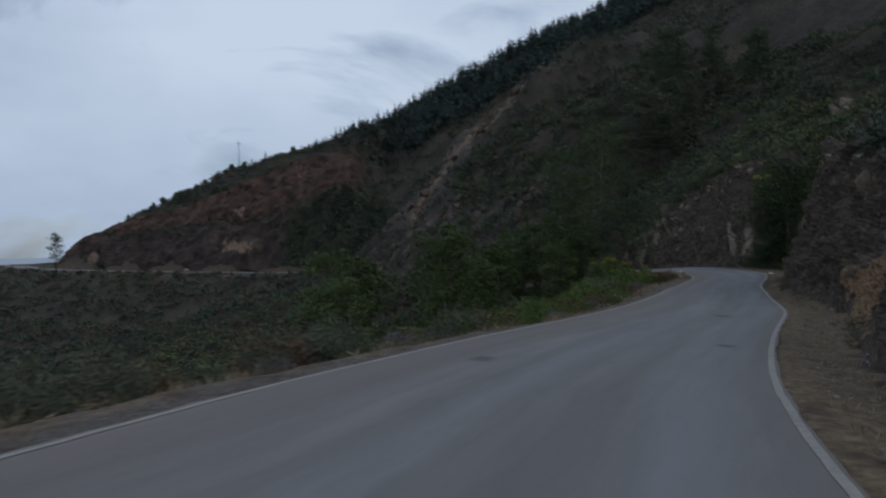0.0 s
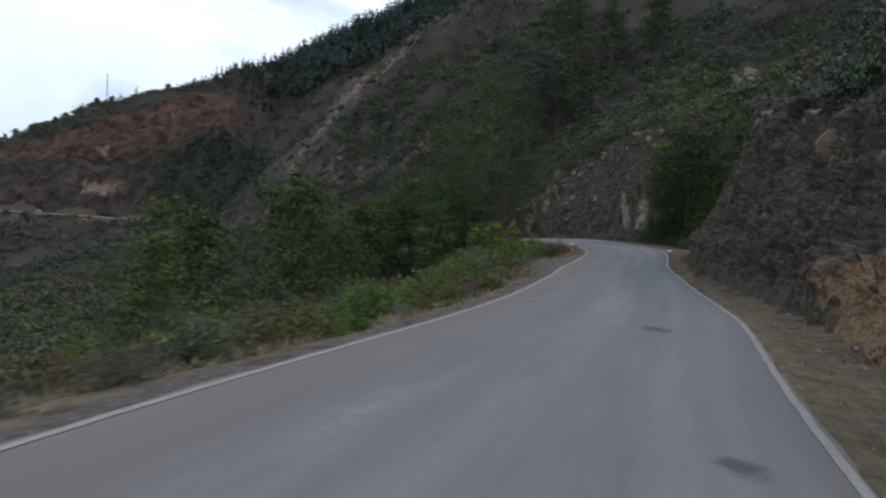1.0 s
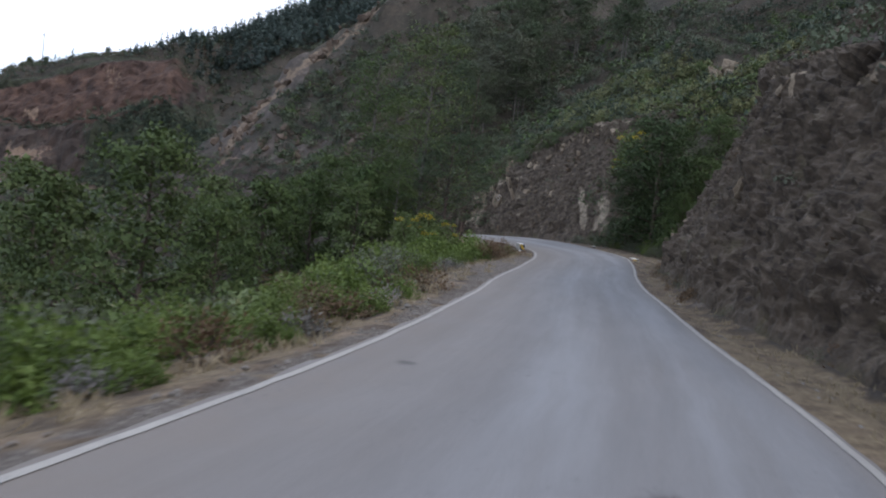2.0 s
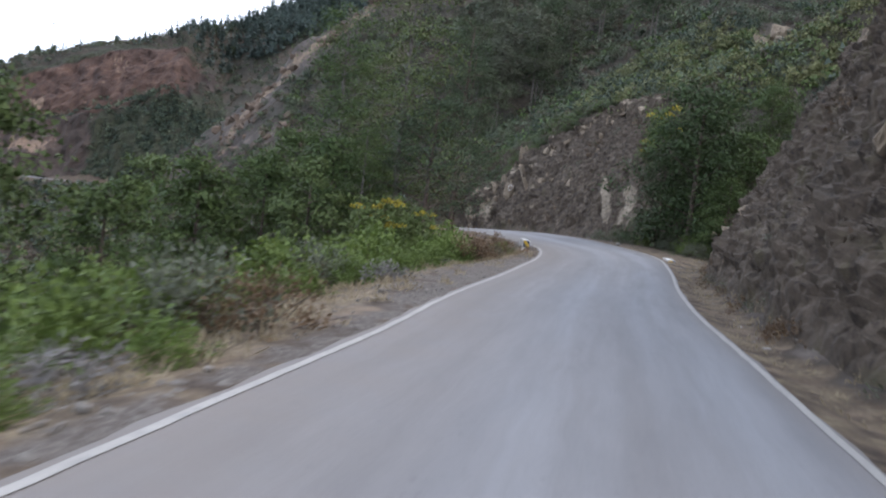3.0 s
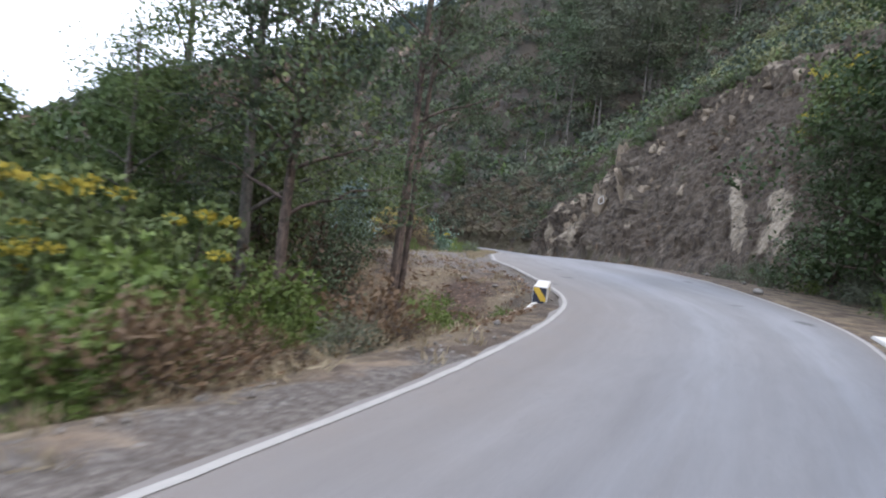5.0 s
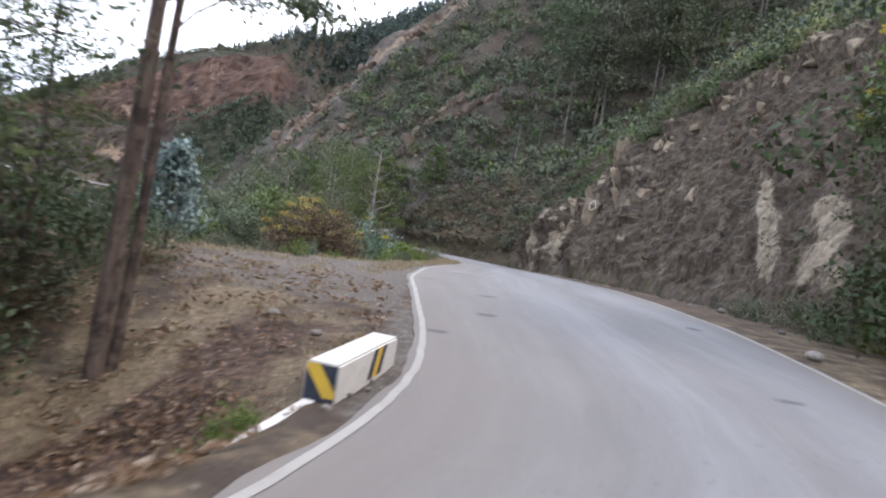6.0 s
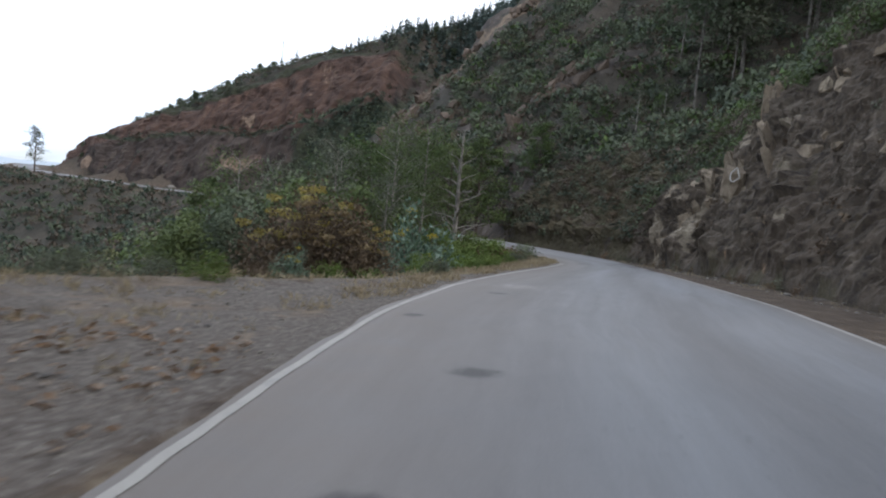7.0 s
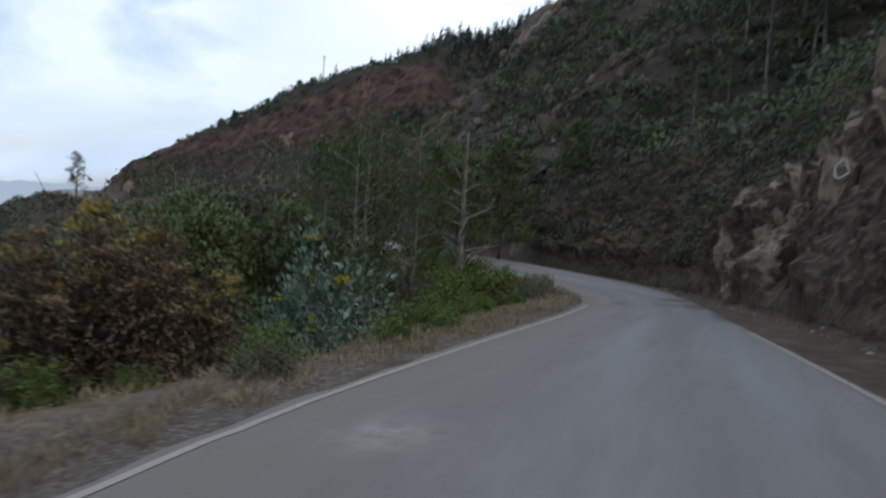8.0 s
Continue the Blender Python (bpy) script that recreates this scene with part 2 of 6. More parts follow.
def make_rock():
    m = Mat("cut_rock", 0.92)
    n1, n2, fine = m.noise(0.6, 9, 0.74), m.noise(4.5, 5, 0.6), m.noise(0.09, 6, 0.78)
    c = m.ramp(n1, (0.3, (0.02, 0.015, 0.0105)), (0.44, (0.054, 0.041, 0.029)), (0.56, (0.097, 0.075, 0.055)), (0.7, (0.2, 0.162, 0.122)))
    c = m.mix(m.ramp(n2, (0.42, 0.0), (0.65, 0.55)), c, (0.074, 0.054, 0.038))
    c = m.mix(m.ramp(m.noise(0.17, 5, 0.8), (0.58, 0.0), (0.68, 0.55)), c, (0.2, 0.17, 0.14))
    c = m.mix(m.ramp(m.noise(0.3, 5, 0.75), (0.32, 0.8), (0.43, 0.0)), c, (0.018, 0.015, 0.014))
    c = m.mix(m.ramp(m.noise(1.6, 5, 0.6, squash=(1, 1, 0.3)), (0.55, 0.0), (0.7, 0.4)), c, (0.12, 0.098, 0.074))
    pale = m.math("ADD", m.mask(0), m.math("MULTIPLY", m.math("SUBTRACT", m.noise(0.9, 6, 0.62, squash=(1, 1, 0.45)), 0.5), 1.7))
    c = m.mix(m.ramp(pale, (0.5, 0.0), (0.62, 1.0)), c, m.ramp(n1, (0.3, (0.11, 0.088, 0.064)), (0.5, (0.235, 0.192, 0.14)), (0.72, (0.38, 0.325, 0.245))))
    bent = m.n.new("ShaderNodeVectorMath")
    bent.operation = "MULTIPLY_ADD"
    warp = m.n.new("ShaderNodeTexNoise")
    warp.inputs["Scale"].default_value, warp.inputs["Detail"].default_value = 0.9, 4
    m.l.new(m.geo.outputs["Position"], warp.inputs["Vector"])
    m.l.new(warp.outputs["Color"], bent.inputs[0])
    bent.inputs[1].default_value = (1.6, 1.6, 1.6)
    m.l.new(m.geo.outputs["Position"], bent.inputs[2])
    crack = m.math("MULTIPLY", m.ramp(m.voronoi(1.0, squash=(1, 1, 0.6), vector=bent.outputs[0]), (0.0, 1.0), (0.05, 0.0)), m.ramp(m.noise(1.4, 4), (0.42, 0.0), (0.56, 0.5)))
    c = m.mix(crack, c, (0.014, 0.012, 0.011))
    orange = m.math("ADD", m.mask(1), m.math("MULTIPLY", m.math("SUBTRACT", m.noise(0.9, 5, 0.6), 0.5), 2.0))
    c = m.mix(m.ramp(orange, (0.5, 0.0), (0.7, 1.0)), c, m.ramp(fine, (0.3, (0.14, 0.082, 0.045)), (0.7, (0.31, 0.2, 0.11))))
    c = m.mix(m.ramp(fine, (0.3, 0.5), (0.5, 0.0)), c, (0.03, 0.024, 0.021))
    moss = m.math("ADD", m.mask(2), m.math("MULTIPLY", m.math("SUBTRACT", m.noise(1.2, 6, 0.65), 0.5), 2.0))
    c = m.mix(m.ramp(moss, (0.52, 0.0), (0.7, 0.9)), c, m.ramp(fine, (0.3, (0.035, 0.03, 0.016)), (0.7, (0.1, 0.082, 0.048))))
    m.bump(m.mix(0.4, n1, fine), 1.0, 0.1)
    return m.done(c)


def make_leaf(name, dark, mid, light, rough=0.62, shine=0.25, clump_size=0.7):
    m = Mat(name, rough)
    m.b.inputs["Specular IOR Level"].default_value = shine
    clump = m.math("MULTIPLY", m.ramp(m.noise(clump_size, 3, 0.55), (0.33, 0.0), (0.67, 1.0)), 0.62)
    c = m.ramp(m.math("ADD", clump, m.math("MULTIPLY", m.island(), 0.38)), (0.0, dark), (0.5, mid), (1.0, light))
    c = m.mix(m.ramp(m.noise(clump_size * 7, 3), (0.42, 0.0), (0.64, 0.5)), c, tuple(0.55 * a + 0.45 * b for a, b in zip(dark, mid)))
    c = m.mix(m.math("MULTIPLY", m.object_random(), 0.35), c, tuple(0.5 * a + 0.5 * b for a, b in zip(mid, (0.12, 0.10, 0.05))))
    m.done(c)
    t, mixer = m.n.new("ShaderNodeBsdfTranslucent"), m.n.new("ShaderNodeMixShader")
    mixer.inputs[0].default_value = 0.25
    m.l.new(c, t.inputs["Color"])
    m.l.new(m.b.outputs[0], mixer.inputs[1])
    m.l.new(t.outputs[0], mixer.inputs[2])
    m.l.new(mixer.outputs[0], m.n["Material Output"].inputs["Surface"])
    return m.m


def make_bark(name, dark, light):
    m = Mat(name, 0.9)
    n = m.noise(0.07, 7, 0.75, squash=(1, 1, 0.2))
    c = m.ramp(n, (0.32, dark), (0.66, light))
    c = m.mix(m.ramp(m.noise(0.3, 5, 0.65), (0.46, 0.0), (0.6, 0.75)), c, tuple(q * 0.55 for q in dark))
    c = m.mix(m.ramp(m.noise(0.18, 4, 0.6), (0.58, 0.0), (0.68, 0.5)), c, tuple(q * 1.25 for q in light))
    m.bump(n, 1.0, 0.05)
    return m.done(c)


def make_stone(name, dark, light):
    m = Mat(name, 0.88)
    n = m.noise(0.15, 6, 0.7)
    c = m.ramp(n, (0.3, dark), (0.7, light))
    c = m.mix(m.math("MULTIPLY", m.object_random(), 0.5), c, tuple(q * 0.6 for q in dark))
    m.bump(n, 0.5, 0.02)
    return m.done(c)


ASPHALT = make_asphalt()
PAINT = make_paint("line_paint", (0.3, 0.282, 0.252), 0.9)
WHITEWASH = make_paint("whitewash", (0.56, 0.535, 0.49), 0.6)
YELLOW = make_paint("yellow_paint", (0.62, 0.4, 0.05), 0.3)
BLACK = make_paint("black_paint", (0.03, 0.034, 0.05), 0.3)
GROUND = make_ground()
ROCK = make_rock()
TAR = make_stone("tar_patch", (0.062, 0.06, 0.055), (0.14, 0.132, 0.125))
CHIP = make_stone("grey_chippings", (0.1, 0.088, 0.076), (0.26, 0.235, 0.205))
STONE = make_stone("pale_stone", (0.15, 0.132, 0.112), (0.36, 0.33, 0.29))
LEAF_GREEN = make_leaf("leaf_green", (0.038, 0.064, 0.013), (0.095, 0.143, 0.028), (0.178, 0.228, 0.056), clump_size=0.45)
# Darker leaf colour that carries the deep shade inside the recess trees.
LEAF_SHADED = make_leaf("leaf_shaded", (0.015, 0.031, 0.011), (0.036, 0.064, 0.02), (0.076, 0.116, 0.038))
LEAF_DARK = make_leaf("leaf_dark", (0.03, 0.048, 0.025), (0.066, 0.096, 0.049), (0.118, 0.155, 0.083))
LEAF_FRESH = make_leaf("leaf_fresh", (0.043, 0.066, 0.022), (0.1, 0.139, 0.045), (0.18, 0.222, 0.083))
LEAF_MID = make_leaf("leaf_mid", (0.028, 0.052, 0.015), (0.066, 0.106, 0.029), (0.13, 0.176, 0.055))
SCRUB_DARK = make_leaf("scrub_dark", (0.025, 0.039, 0.029), (0.05, 0.07, 0.05), (0.086, 0.112, 0.083), 0.8, clump_size=1.3)
SCRUB_OLIVE = make_leaf("scrub_olive", (0.048, 0.064, 0.04), (0.092, 0.115, 0.07), (0.152, 0.18, 0.115), 0.8, clump_size=1.3)
SCRUB_BROWN = make_leaf("scrub_brown", (0.056, 0.043, 0.034), (0.102, 0.079, 0.062), (0.165, 0.127, 0.098), 0.8, clump_size=1.3)
SCRUB_PALE = make_leaf("scrub_pale", (0.076, 0.082, 0.036), (0.148, 0.154, 0.067), (0.225, 0.226, 0.108), 0.8, clump_size=0.9)
FADED = make_leaf("faded_bloom", (0.14, 0.1, 0.055), (0.25, 0.185, 0.1), (0.38, 0.3, 0.18))
LEAF_OLIVE = make_leaf("leaf_olive", (0.046, 0.056, 0.035), (0.1, 0.112, 0.073), (0.17, 0.178, 0.125))
LEAF_SILVER = make_leaf("leaf_silver", (0.034, 0.062, 0.04), (0.112, 0.172, 0.118), (0.3, 0.375, 0.31), clump_size=0.25)
LEAF_POWDER = make_leaf("leaf_powder", (0.09, 0.14, 0.13), (0.22, 0.3, 0.285), (0.45, 0.53, 0.51))
LEAF_BROWN = make_leaf("leaf_dry", (0.06, 0.038, 0.022), (0.13, 0.08, 0.045), (0.22, 0.145, 0.08))
LEAF_RUSSET = make_leaf("leaf_russet", (0.045, 0.032, 0.022), (0.108, 0.074, 0.048), (0.205, 0.15, 0.094))
DRY_TWIGS = make_leaf("dry_twigs", (0.05, 0.04, 0.033), (0.11, 0.088, 0.071), (0.2, 0.165, 0.135), 0.85)
LEAF_GREY = make_leaf("leaf_grey", (0.09, 0.085, 0.08), (0.17, 0.16, 0.15), (0.28, 0.26, 0.25))
# Pine green made paler and bluer, distance haze put into the colour.
PINE_HAZED = make_leaf("hazed_needle", (0.04, 0.07, 0.064), (0.084, 0.126, 0.116), (0.132, 0.182, 0.168), clump_size=2.5)
LEAF_STRAW = make_leaf("dry_grass", (0.16, 0.122, 0.075), (0.3, 0.242, 0.155), (0.44, 0.37, 0.245), 0.8)
LEAF_YELLOW = make_leaf("yellow_bloom", (0.24, 0.18, 0.025), (0.42, 0.34, 0.045), (0.56, 0.48, 0.1))
UMBEL = make_leaf("dull_umbel", (0.2, 0.16, 0.05), (0.4, 0.33, 0.1), (0.56, 0.49, 0.2))
LITTER = make_leaf("fallen_leaf", (0.075, 0.043, 0.027), (0.19, 0.115, 0.068), (0.5, 0.43, 0.35), 0.8, clump_size=0.06)
BARK = make_bark("brown_bark", (0.04, 0.029, 0.024), (0.19, 0.14, 0.112))
BARK_PALE = make_bark("pale_bark", (0.15, 0.135, 0.115), (0.34, 0.31, 0.27))
BARK_GREY = make_bark("grey_bark", (0.075, 0.066, 0.056), (0.19, 0.17, 0.145))
TWIG = make_bark("twig", (0.06, 0.045, 0.035), (0.16, 0.12, 0.095))
METAL = make_stone("grey_metal", (0.2, 0.2, 0.21), (0.3, 0.3, 0.31))

# ---------------------------------------------------------------- plan
# painted edge lines of the road, valley side and hill side, every three metres north
LX = [-5.35, -4.34, -3.24, -2.1, -0.68, 0.74, 2.32, 3.87, 5.35, 6.66, 7.89, 9.16, 10.22, 11.49, 12.81, 14.01, 15.27, 16.33, 17.27, 17.91, 17.88, 17.64, 17.41, 17.17, 17.3, 17.43, 17.73, 18.07, 18.47, 18.77]
RX = [1.1, 1.98, 2.79, 3.79, 5.02, 6.36, 7.8, 9.23, 10.34, 11.4, 12.49, 13.61, 14.66, 15.86, 17.15, 18.54, 19.86, 21.13, 22.34, 23.06, 23.27, 23.39, 23.35, 23.3, 23.07, 22.89, 22.65, 22.44, 22.18, 21.97]
LINE_L = [(-9, -60), (-8.6, -20), (-7.2, -8)] + [(x, 3 * i) for i, x in enumerate(LX)] + [(18.9, 90), (18.3, 94), (16.6, 97.5)]
LINE_R = [(-3, -60), (-2.6, -20), (-1.2, -8)] + [(x, 3 * i) for i, x in enumerate(RX)] + [(21.7, 91), (21.3, 95.5), (19.6, 101)]
FAR_L = [(13.4, 103), (8, 110), (0.5, 117), (-6, 127), (-13, 139), (-20, 151), (-28, 164), (-25, 178), (-21, 190), (-27, 199), (-38, 203), (-58, 208), (-84, 216), (-110, 226), (-136, 244), (-180, 300), (-215, 390)]
FAR_R = [(16.2, 107), (11, 114), (4, 121), (-2, 130.5), (-9, 142), (-16, 154), (-22.5, 163), (-20, 178), (-16, 191), (-23, 204.5), (-36, 208.5), (-57, 213), (-82, 221), (-108, 231), (-132, 248), (-175, 303), (-210, 392)]
FOOT = [(1, -60), (1.2, -20), (2.2, -6), (3.6, 2), (5.0, 8), (6.6, 12.4), (8.6, 16.4), (9.9, 18.9), (11.6, 22.4), (12.8, 26.5), (13.7, 29.5), (15.0, 34), (16.3, 37), (18.2, 41.5), (20.1, 45.8), (22.2, 50.3), (25.9, 55.2), (28.8, 60),
        (28.6, 63.5), (27.3, 67), (26.2, 72), (25.4, 79), (24.6, 85), (23.8, 91), (22.8, 97), (20.6, 102.5), (17.4, 107.5), (12, 115), (5, 122), (-1, 131.5), (-8, 143), (-15, 155), (-21.5, 163.5), (-18.5, 178), (-14.5, 192),
        (-22, 206), (-36, 210.5), (-57, 215.5), (-81, 224), (-107, 234), (-130, 252), (-172, 306), (-206, 394)]
SCAR = [(-5.9, 156), (-2.6, 163), (1.5, 165.5), (4, 165), (9, 167.5), (14, 167.5), (19, 171)]
FLANK, KNOB = [(-12, 162), (-4, 149), (4, 140), (8, 137)], [(14, 130), (20, 129)]
UPHILL = FOOT + [(-206, 4000), (4000, 4000), (4000, -60)]
OUTER = LINE_L + FAR_L
VALLEY = OUTER + [(-215, 4000), (-4000, 4000), (-4000, -60)]


def bell(v, centre, width):
    return np.exp(-((v - centre) / width) ** 2)


def seg_dist(px, py, line):
    best = np.full(px.shape, 1e9)
    for (ax, ay), (bx, by) in zip(line, line[1:]):
        dx, dy = bx - ax, by - ay
        t = np.clip(((px - ax) * dx + (py - ay) * dy) / (dx * dx + dy * dy), 0, 1)
        best = np.minimum(best, np.hypot(px - ax - t * dx, py - ay - t * dy))
    return best


def inside(px, py, poly):
    hit = np.zeros(px.shape, bool)
    for (ax, ay), (bx, by) in zip(poly, poly[1:] + poly[:1]):
        if ay != by:
            hit ^= ((ay > py) != (by > py)) & (px < (bx - ax) * (py - ay) / (by - ay) + ax)
    return hit


def waves(px, py, size, seed, octaves=4):
    """Smooth noise from turned sine sheets, about -1 to 1."""
    r = np.random.RandomState(seed)
    total, amp, norm = np.zeros(np.shape(px)), 1.0, 0.0
    for _ in range(octaves):
        for _ in range(5):
            a, p = r.uniform(0, 6.283), r.uniform(0, 6.283)
            k = 6.283 / size * r.uniform(0.7, 1.4)
            total = total + amp / 2.2 * np.sin(k * (px * np.cos(a) + py * np.sin(a)) + p + 1.3 * np.sin(k * 0.7 * (py * np.cos(a) - px * np.sin(a)) + p * 2))
        norm += amp
        amp, size = amp * 0.5, size * 0.47
    return total / norm


def road_z(px, py):
    z = np.interp(py, [-60, 0, 7, 14, 21, 28, 36, 45, 52, 58, 65, 73, 84, 95, 120, 160, 205, 260, 390], [1.2, 0.51, 0.39, 0.26, 0.11, -0.01, -0.07, -0.09, -0.09, -0.06, -0.02, -0.16, -0.6, -1.07, -1.7, -3, -4.2, -2.6, -4])
    bank = np.interp(py, [0, 14, 28, 45, 58, 70, 84, 96, 110], [0.007, 0.002, 0.007, 0.019, 0.034, 0.048, 0.049, 0.03, 0])
    mid = np.interp(py, [3 * i for i in range(30)], [(a + b) / 2 for a, b in zip(LX, RX)])
    return z + bank * np.clip(px - mid, -3.5, 3.5)


def cut_height(px, py):
    return np.interp(py, [-60, 0, 9, 16, 22, 30, 38, 44, 48, 52, 56, 60, 65, 70, 90, 100, 112, 130, 155, 175, 195, 215, 250], [4, 3, 2.6, 3.2, 4.2, 5.6, 6.8, 6.8, 6.2, 5, 4, 3, 6.5, 10.5, 10.5, 7, 5, 6, 7, 6, 8, 13, 12])


def cut_back(px, py):
    return np.interp(py, [-60, 18, 30, 35, 40, 44, 48, 52, 60, 68, 92, 104, 190, 220], [0.6, 0.55, 0.4, 0.32, 0.4, 0.48, 0.56, 0.62, 0.75, 0.56, 0.52, 0.7, 0.7, 0.55])


def bench(px, py):
    """Height of the far hill's lower cut and of the top of its upper cut."""
    low = np.interp(px, [-135, -117, -100, -86, -70, -54, -46, -40, -32, -28, -23], [10, 10.5, 9.0, 11.3, 12.8, 14.2, 15.4, 17.5, 21.5, 25, 24])
    high = np.interp(px, [-135, -117, -100, -90, -76, -62, -51, -41, -34, -28, -22], [11, 11.5, 15, 16, 20.8, 26.5, 31, 33.2, 34.5, 34, 25])
    return low, high


def in_quarry(px, py):
    return np.clip((-px - 18) / 10, 0, 1) * (py > 196)


def shoulder(px, py):
    """Width of the flat verge on the valley side."""
    return np.interp(py, [-60, 0, 8, 15, 19, 26, 31, 36, 42, 46, 50, 53, 57, 61, 66, 69, 73, 78, 90, 200], [1.5, 1.5, 1.0, 0.55, 0.45, 0.45, 0.55, 1.0, 1.6, 1.1, 0.8, 0.8, 1.0, 5, 6.5, 4.5, 1.6, 1.2, 1, 1])


def terrain_z(px, py, sink=True):
    px, py = np.asarray(px, float), np.asarray(py, float)
    z0 = road_z(px, py)
    up, down = inside(px, py, UPHILL), inside(px, py, VALLEY)
    u = np.where(up, seg_dist(px, py, FOOT), 0)
    d = np.where(down, seg_dist(px, py, OUTER), 0)
    hc, back = cut_height(px, py), cut_back(px, py)
    w = hc * back
    cut = hc * np.clip(u / w, 0, 1) ** 0.9
    over = np.maximum(u - w, 0)
    steep = 0.74 + 0.55 * bell(px, 0, 32) * bell(py, 180, 32)
    slope = steep * over + waves(px, py, 40, 5) * np.clip(over / 14, 0, 1) * 4.0 + waves(px, py, 9, 3) * np.clip(over / 5, 0, 1) * 0.7
    low, high = bench(px, py)
    u1, rim = low * 0.5, np.clip(waves(px, py, 26, 14), -1, 1) * 1.5
    u2 = u1 + 2.4
    u3 = u2 + (high - low) * 0.62
    two_step = np.where(u < u1, low * u / u1, np.where(u < u2, low + 0.3 * (u - u1), np.where(u < u3, low + 0.7 + (high - low - 0.7) * (u - u2) / (u3 - u2), high + 0.74 * (u - u3)))) + rim * np.clip(u / 6, 0, 1)
    far = in_quarry(px, py)
    ridge = np.interp(px, [-170, -126, -116, -104, -93, -70, -37, -28, -9, 34, 69, 150, 600], [-8, 0, 10.5, 14.5, 19.5, 30.5, 38.2, 43, 55, 81, 98, 131, 200]) + waves(px, py, 24, 8) * 1.0
    hill = -np.logaddexp(-((cut + slope) * (1 - far) + two_step * far) / 2, -ridge / 2) * 2
    hill = np.maximum(hill, np.minimum(cut, 2) * 0.5)
    if sink:  # the cut face itself is a finer mesh that stands in front of the ground
        hill = hill - 1.25 * np.clip(u / 0.5, 0, 1) * np.clip((w + 0.4 - u) / 0.8, 0, 1) * (py > 0) * (py < 112)
        hill = hill - np.where(far > 0.3, 3.0 * (u > 0.6) * (u < u3 + 2.5), 1.2 * (u > 0.5) * (u < w + 0.6) * (py > 118) * (px > -40))
    dd = np.maximum(d - shoulder(px, py), 0)
    depth = np.interp(py, [-60, 40, 60, 90, 140, 300], [26, 22, 18, 15, 20, 45])
    dd = np.where(dd < 6, dd * 0.45, dd - 3.3)
    fall = -depth * (1 - np.exp(-dd * 0.62 / depth)) + waves(px, py, 18, 11) * np.clip(dd / 10, 0, 1) * 1.2 - 70 * np.clip((dd - 90) / 500, 0, 1)
    # the hollow at the culvert beside the bend
    hollow = -(0.95 * np.exp(-(((px - 15.2) / 2.1) ** 2 + ((py - 56.6) / 2.3) ** 2)) + 0.5 * np.exp(-(((px - 16.0) / 0.75) ** 2 + ((py - 55.5) / 0.8) ** 2)) + 0.55 * np.exp(-(((px - 13.6) / 1.5) ** 2 + ((py - 58.9) / 1.8) ** 2))) * np.clip((d - 0.5) / 0.8, 0, 1)
    bump = waves(px, py, 1.6, 21, 3) * 0.045 * np.clip(d / 0.8, 0, 1) * (1 - np.clip(dd / 3, 0, 0.5))
    ditch = -0.12 * np.exp(-((seg_dist(px, py, FOOT) - 0.5) / 0.45) ** 2) * (1 - np.clip(u / 0.6, 0, 1))
    return z0 - 0.022 + np.where(up, hill, 0) + np.where(down, fall + hollow, 0) + bump + ditch


def spaced(lo, a, b, hi, fine, grow):
    out, step, v = list(np.arange(a, b, fine)), fine, b
    while v < hi:
        out.append(v)
        step *= grow
        v += step
    step, v, low = fine * grow, a - fine, []
    while v > lo:
        low.append(v)
        step *= grow
        v -= step
    return np.array(low[::-1] + out)


def quick_mesh(name, verts, faces, material, smooth=True):
    """A mesh from an array of corners and an array of equal-sided faces."""
    verts, faces = np.asarray(verts, np.float32), np.asarray(faces, np.int32)
    me = bpy.data.meshes.new(name)
    me.vertices.add(len(verts))
    me.vertices.foreach_set("co", verts.ravel())
    me.loops.add(faces.size)
    me.loops.foreach_set("vertex_index", faces.ravel())
    me.polygons.add(len(faces))
    me.polygons.foreach_set("loop_start", np.arange(0, faces.size, faces.shape[1], dtype=np.int32))
    me.polygons.foreach_set("use_smooth", np.full(len(faces), smooth))
    me.materials.append(material)
    me.update(calc_edges=True)
    return me


def part(name, verts, faces, material, parent=None, label="", smooth=True, normals=None):
    """One mesh object; normals, one for each face, round off the shading of a crown of small leaves."""
    ob = new(name, quick_mesh(name, verts, faces, material, smooth or normals is not None))
    if normals is not None:
        normals = normals / (np.linalg.norm(normals, axis=1)[:, None] + 1e-9)
        ob.data.normals_split_custom_set_from_vertices(np.repeat(normals, np.shape(faces)[1], 0))
    ob.parent = parent
    return tagged(ob, label) if label else ob


def paint_mask(ob, name, columns):
    a = ob.data.color_attributes.new(name, "FLOAT_COLOR", "POINT")
    rgba = np.zeros((len(ob.data.vertices), 4), np.float32)
    rgba[:, 3] = 1
    for i, c in enumerate(columns):
        rgba[:, i] = np.clip(c, 0, 1)
    a.data.foreach_set("color", rgba.ravel())


def grid_faces(rows, cols):
    i = np.arange(rows * cols).reshape(rows, cols)
    return np.stack([i[:-1, :-1], i[:-1, 1:], i[1:, 1:], i[1:, :-1]], -1).reshape(-1, 4)


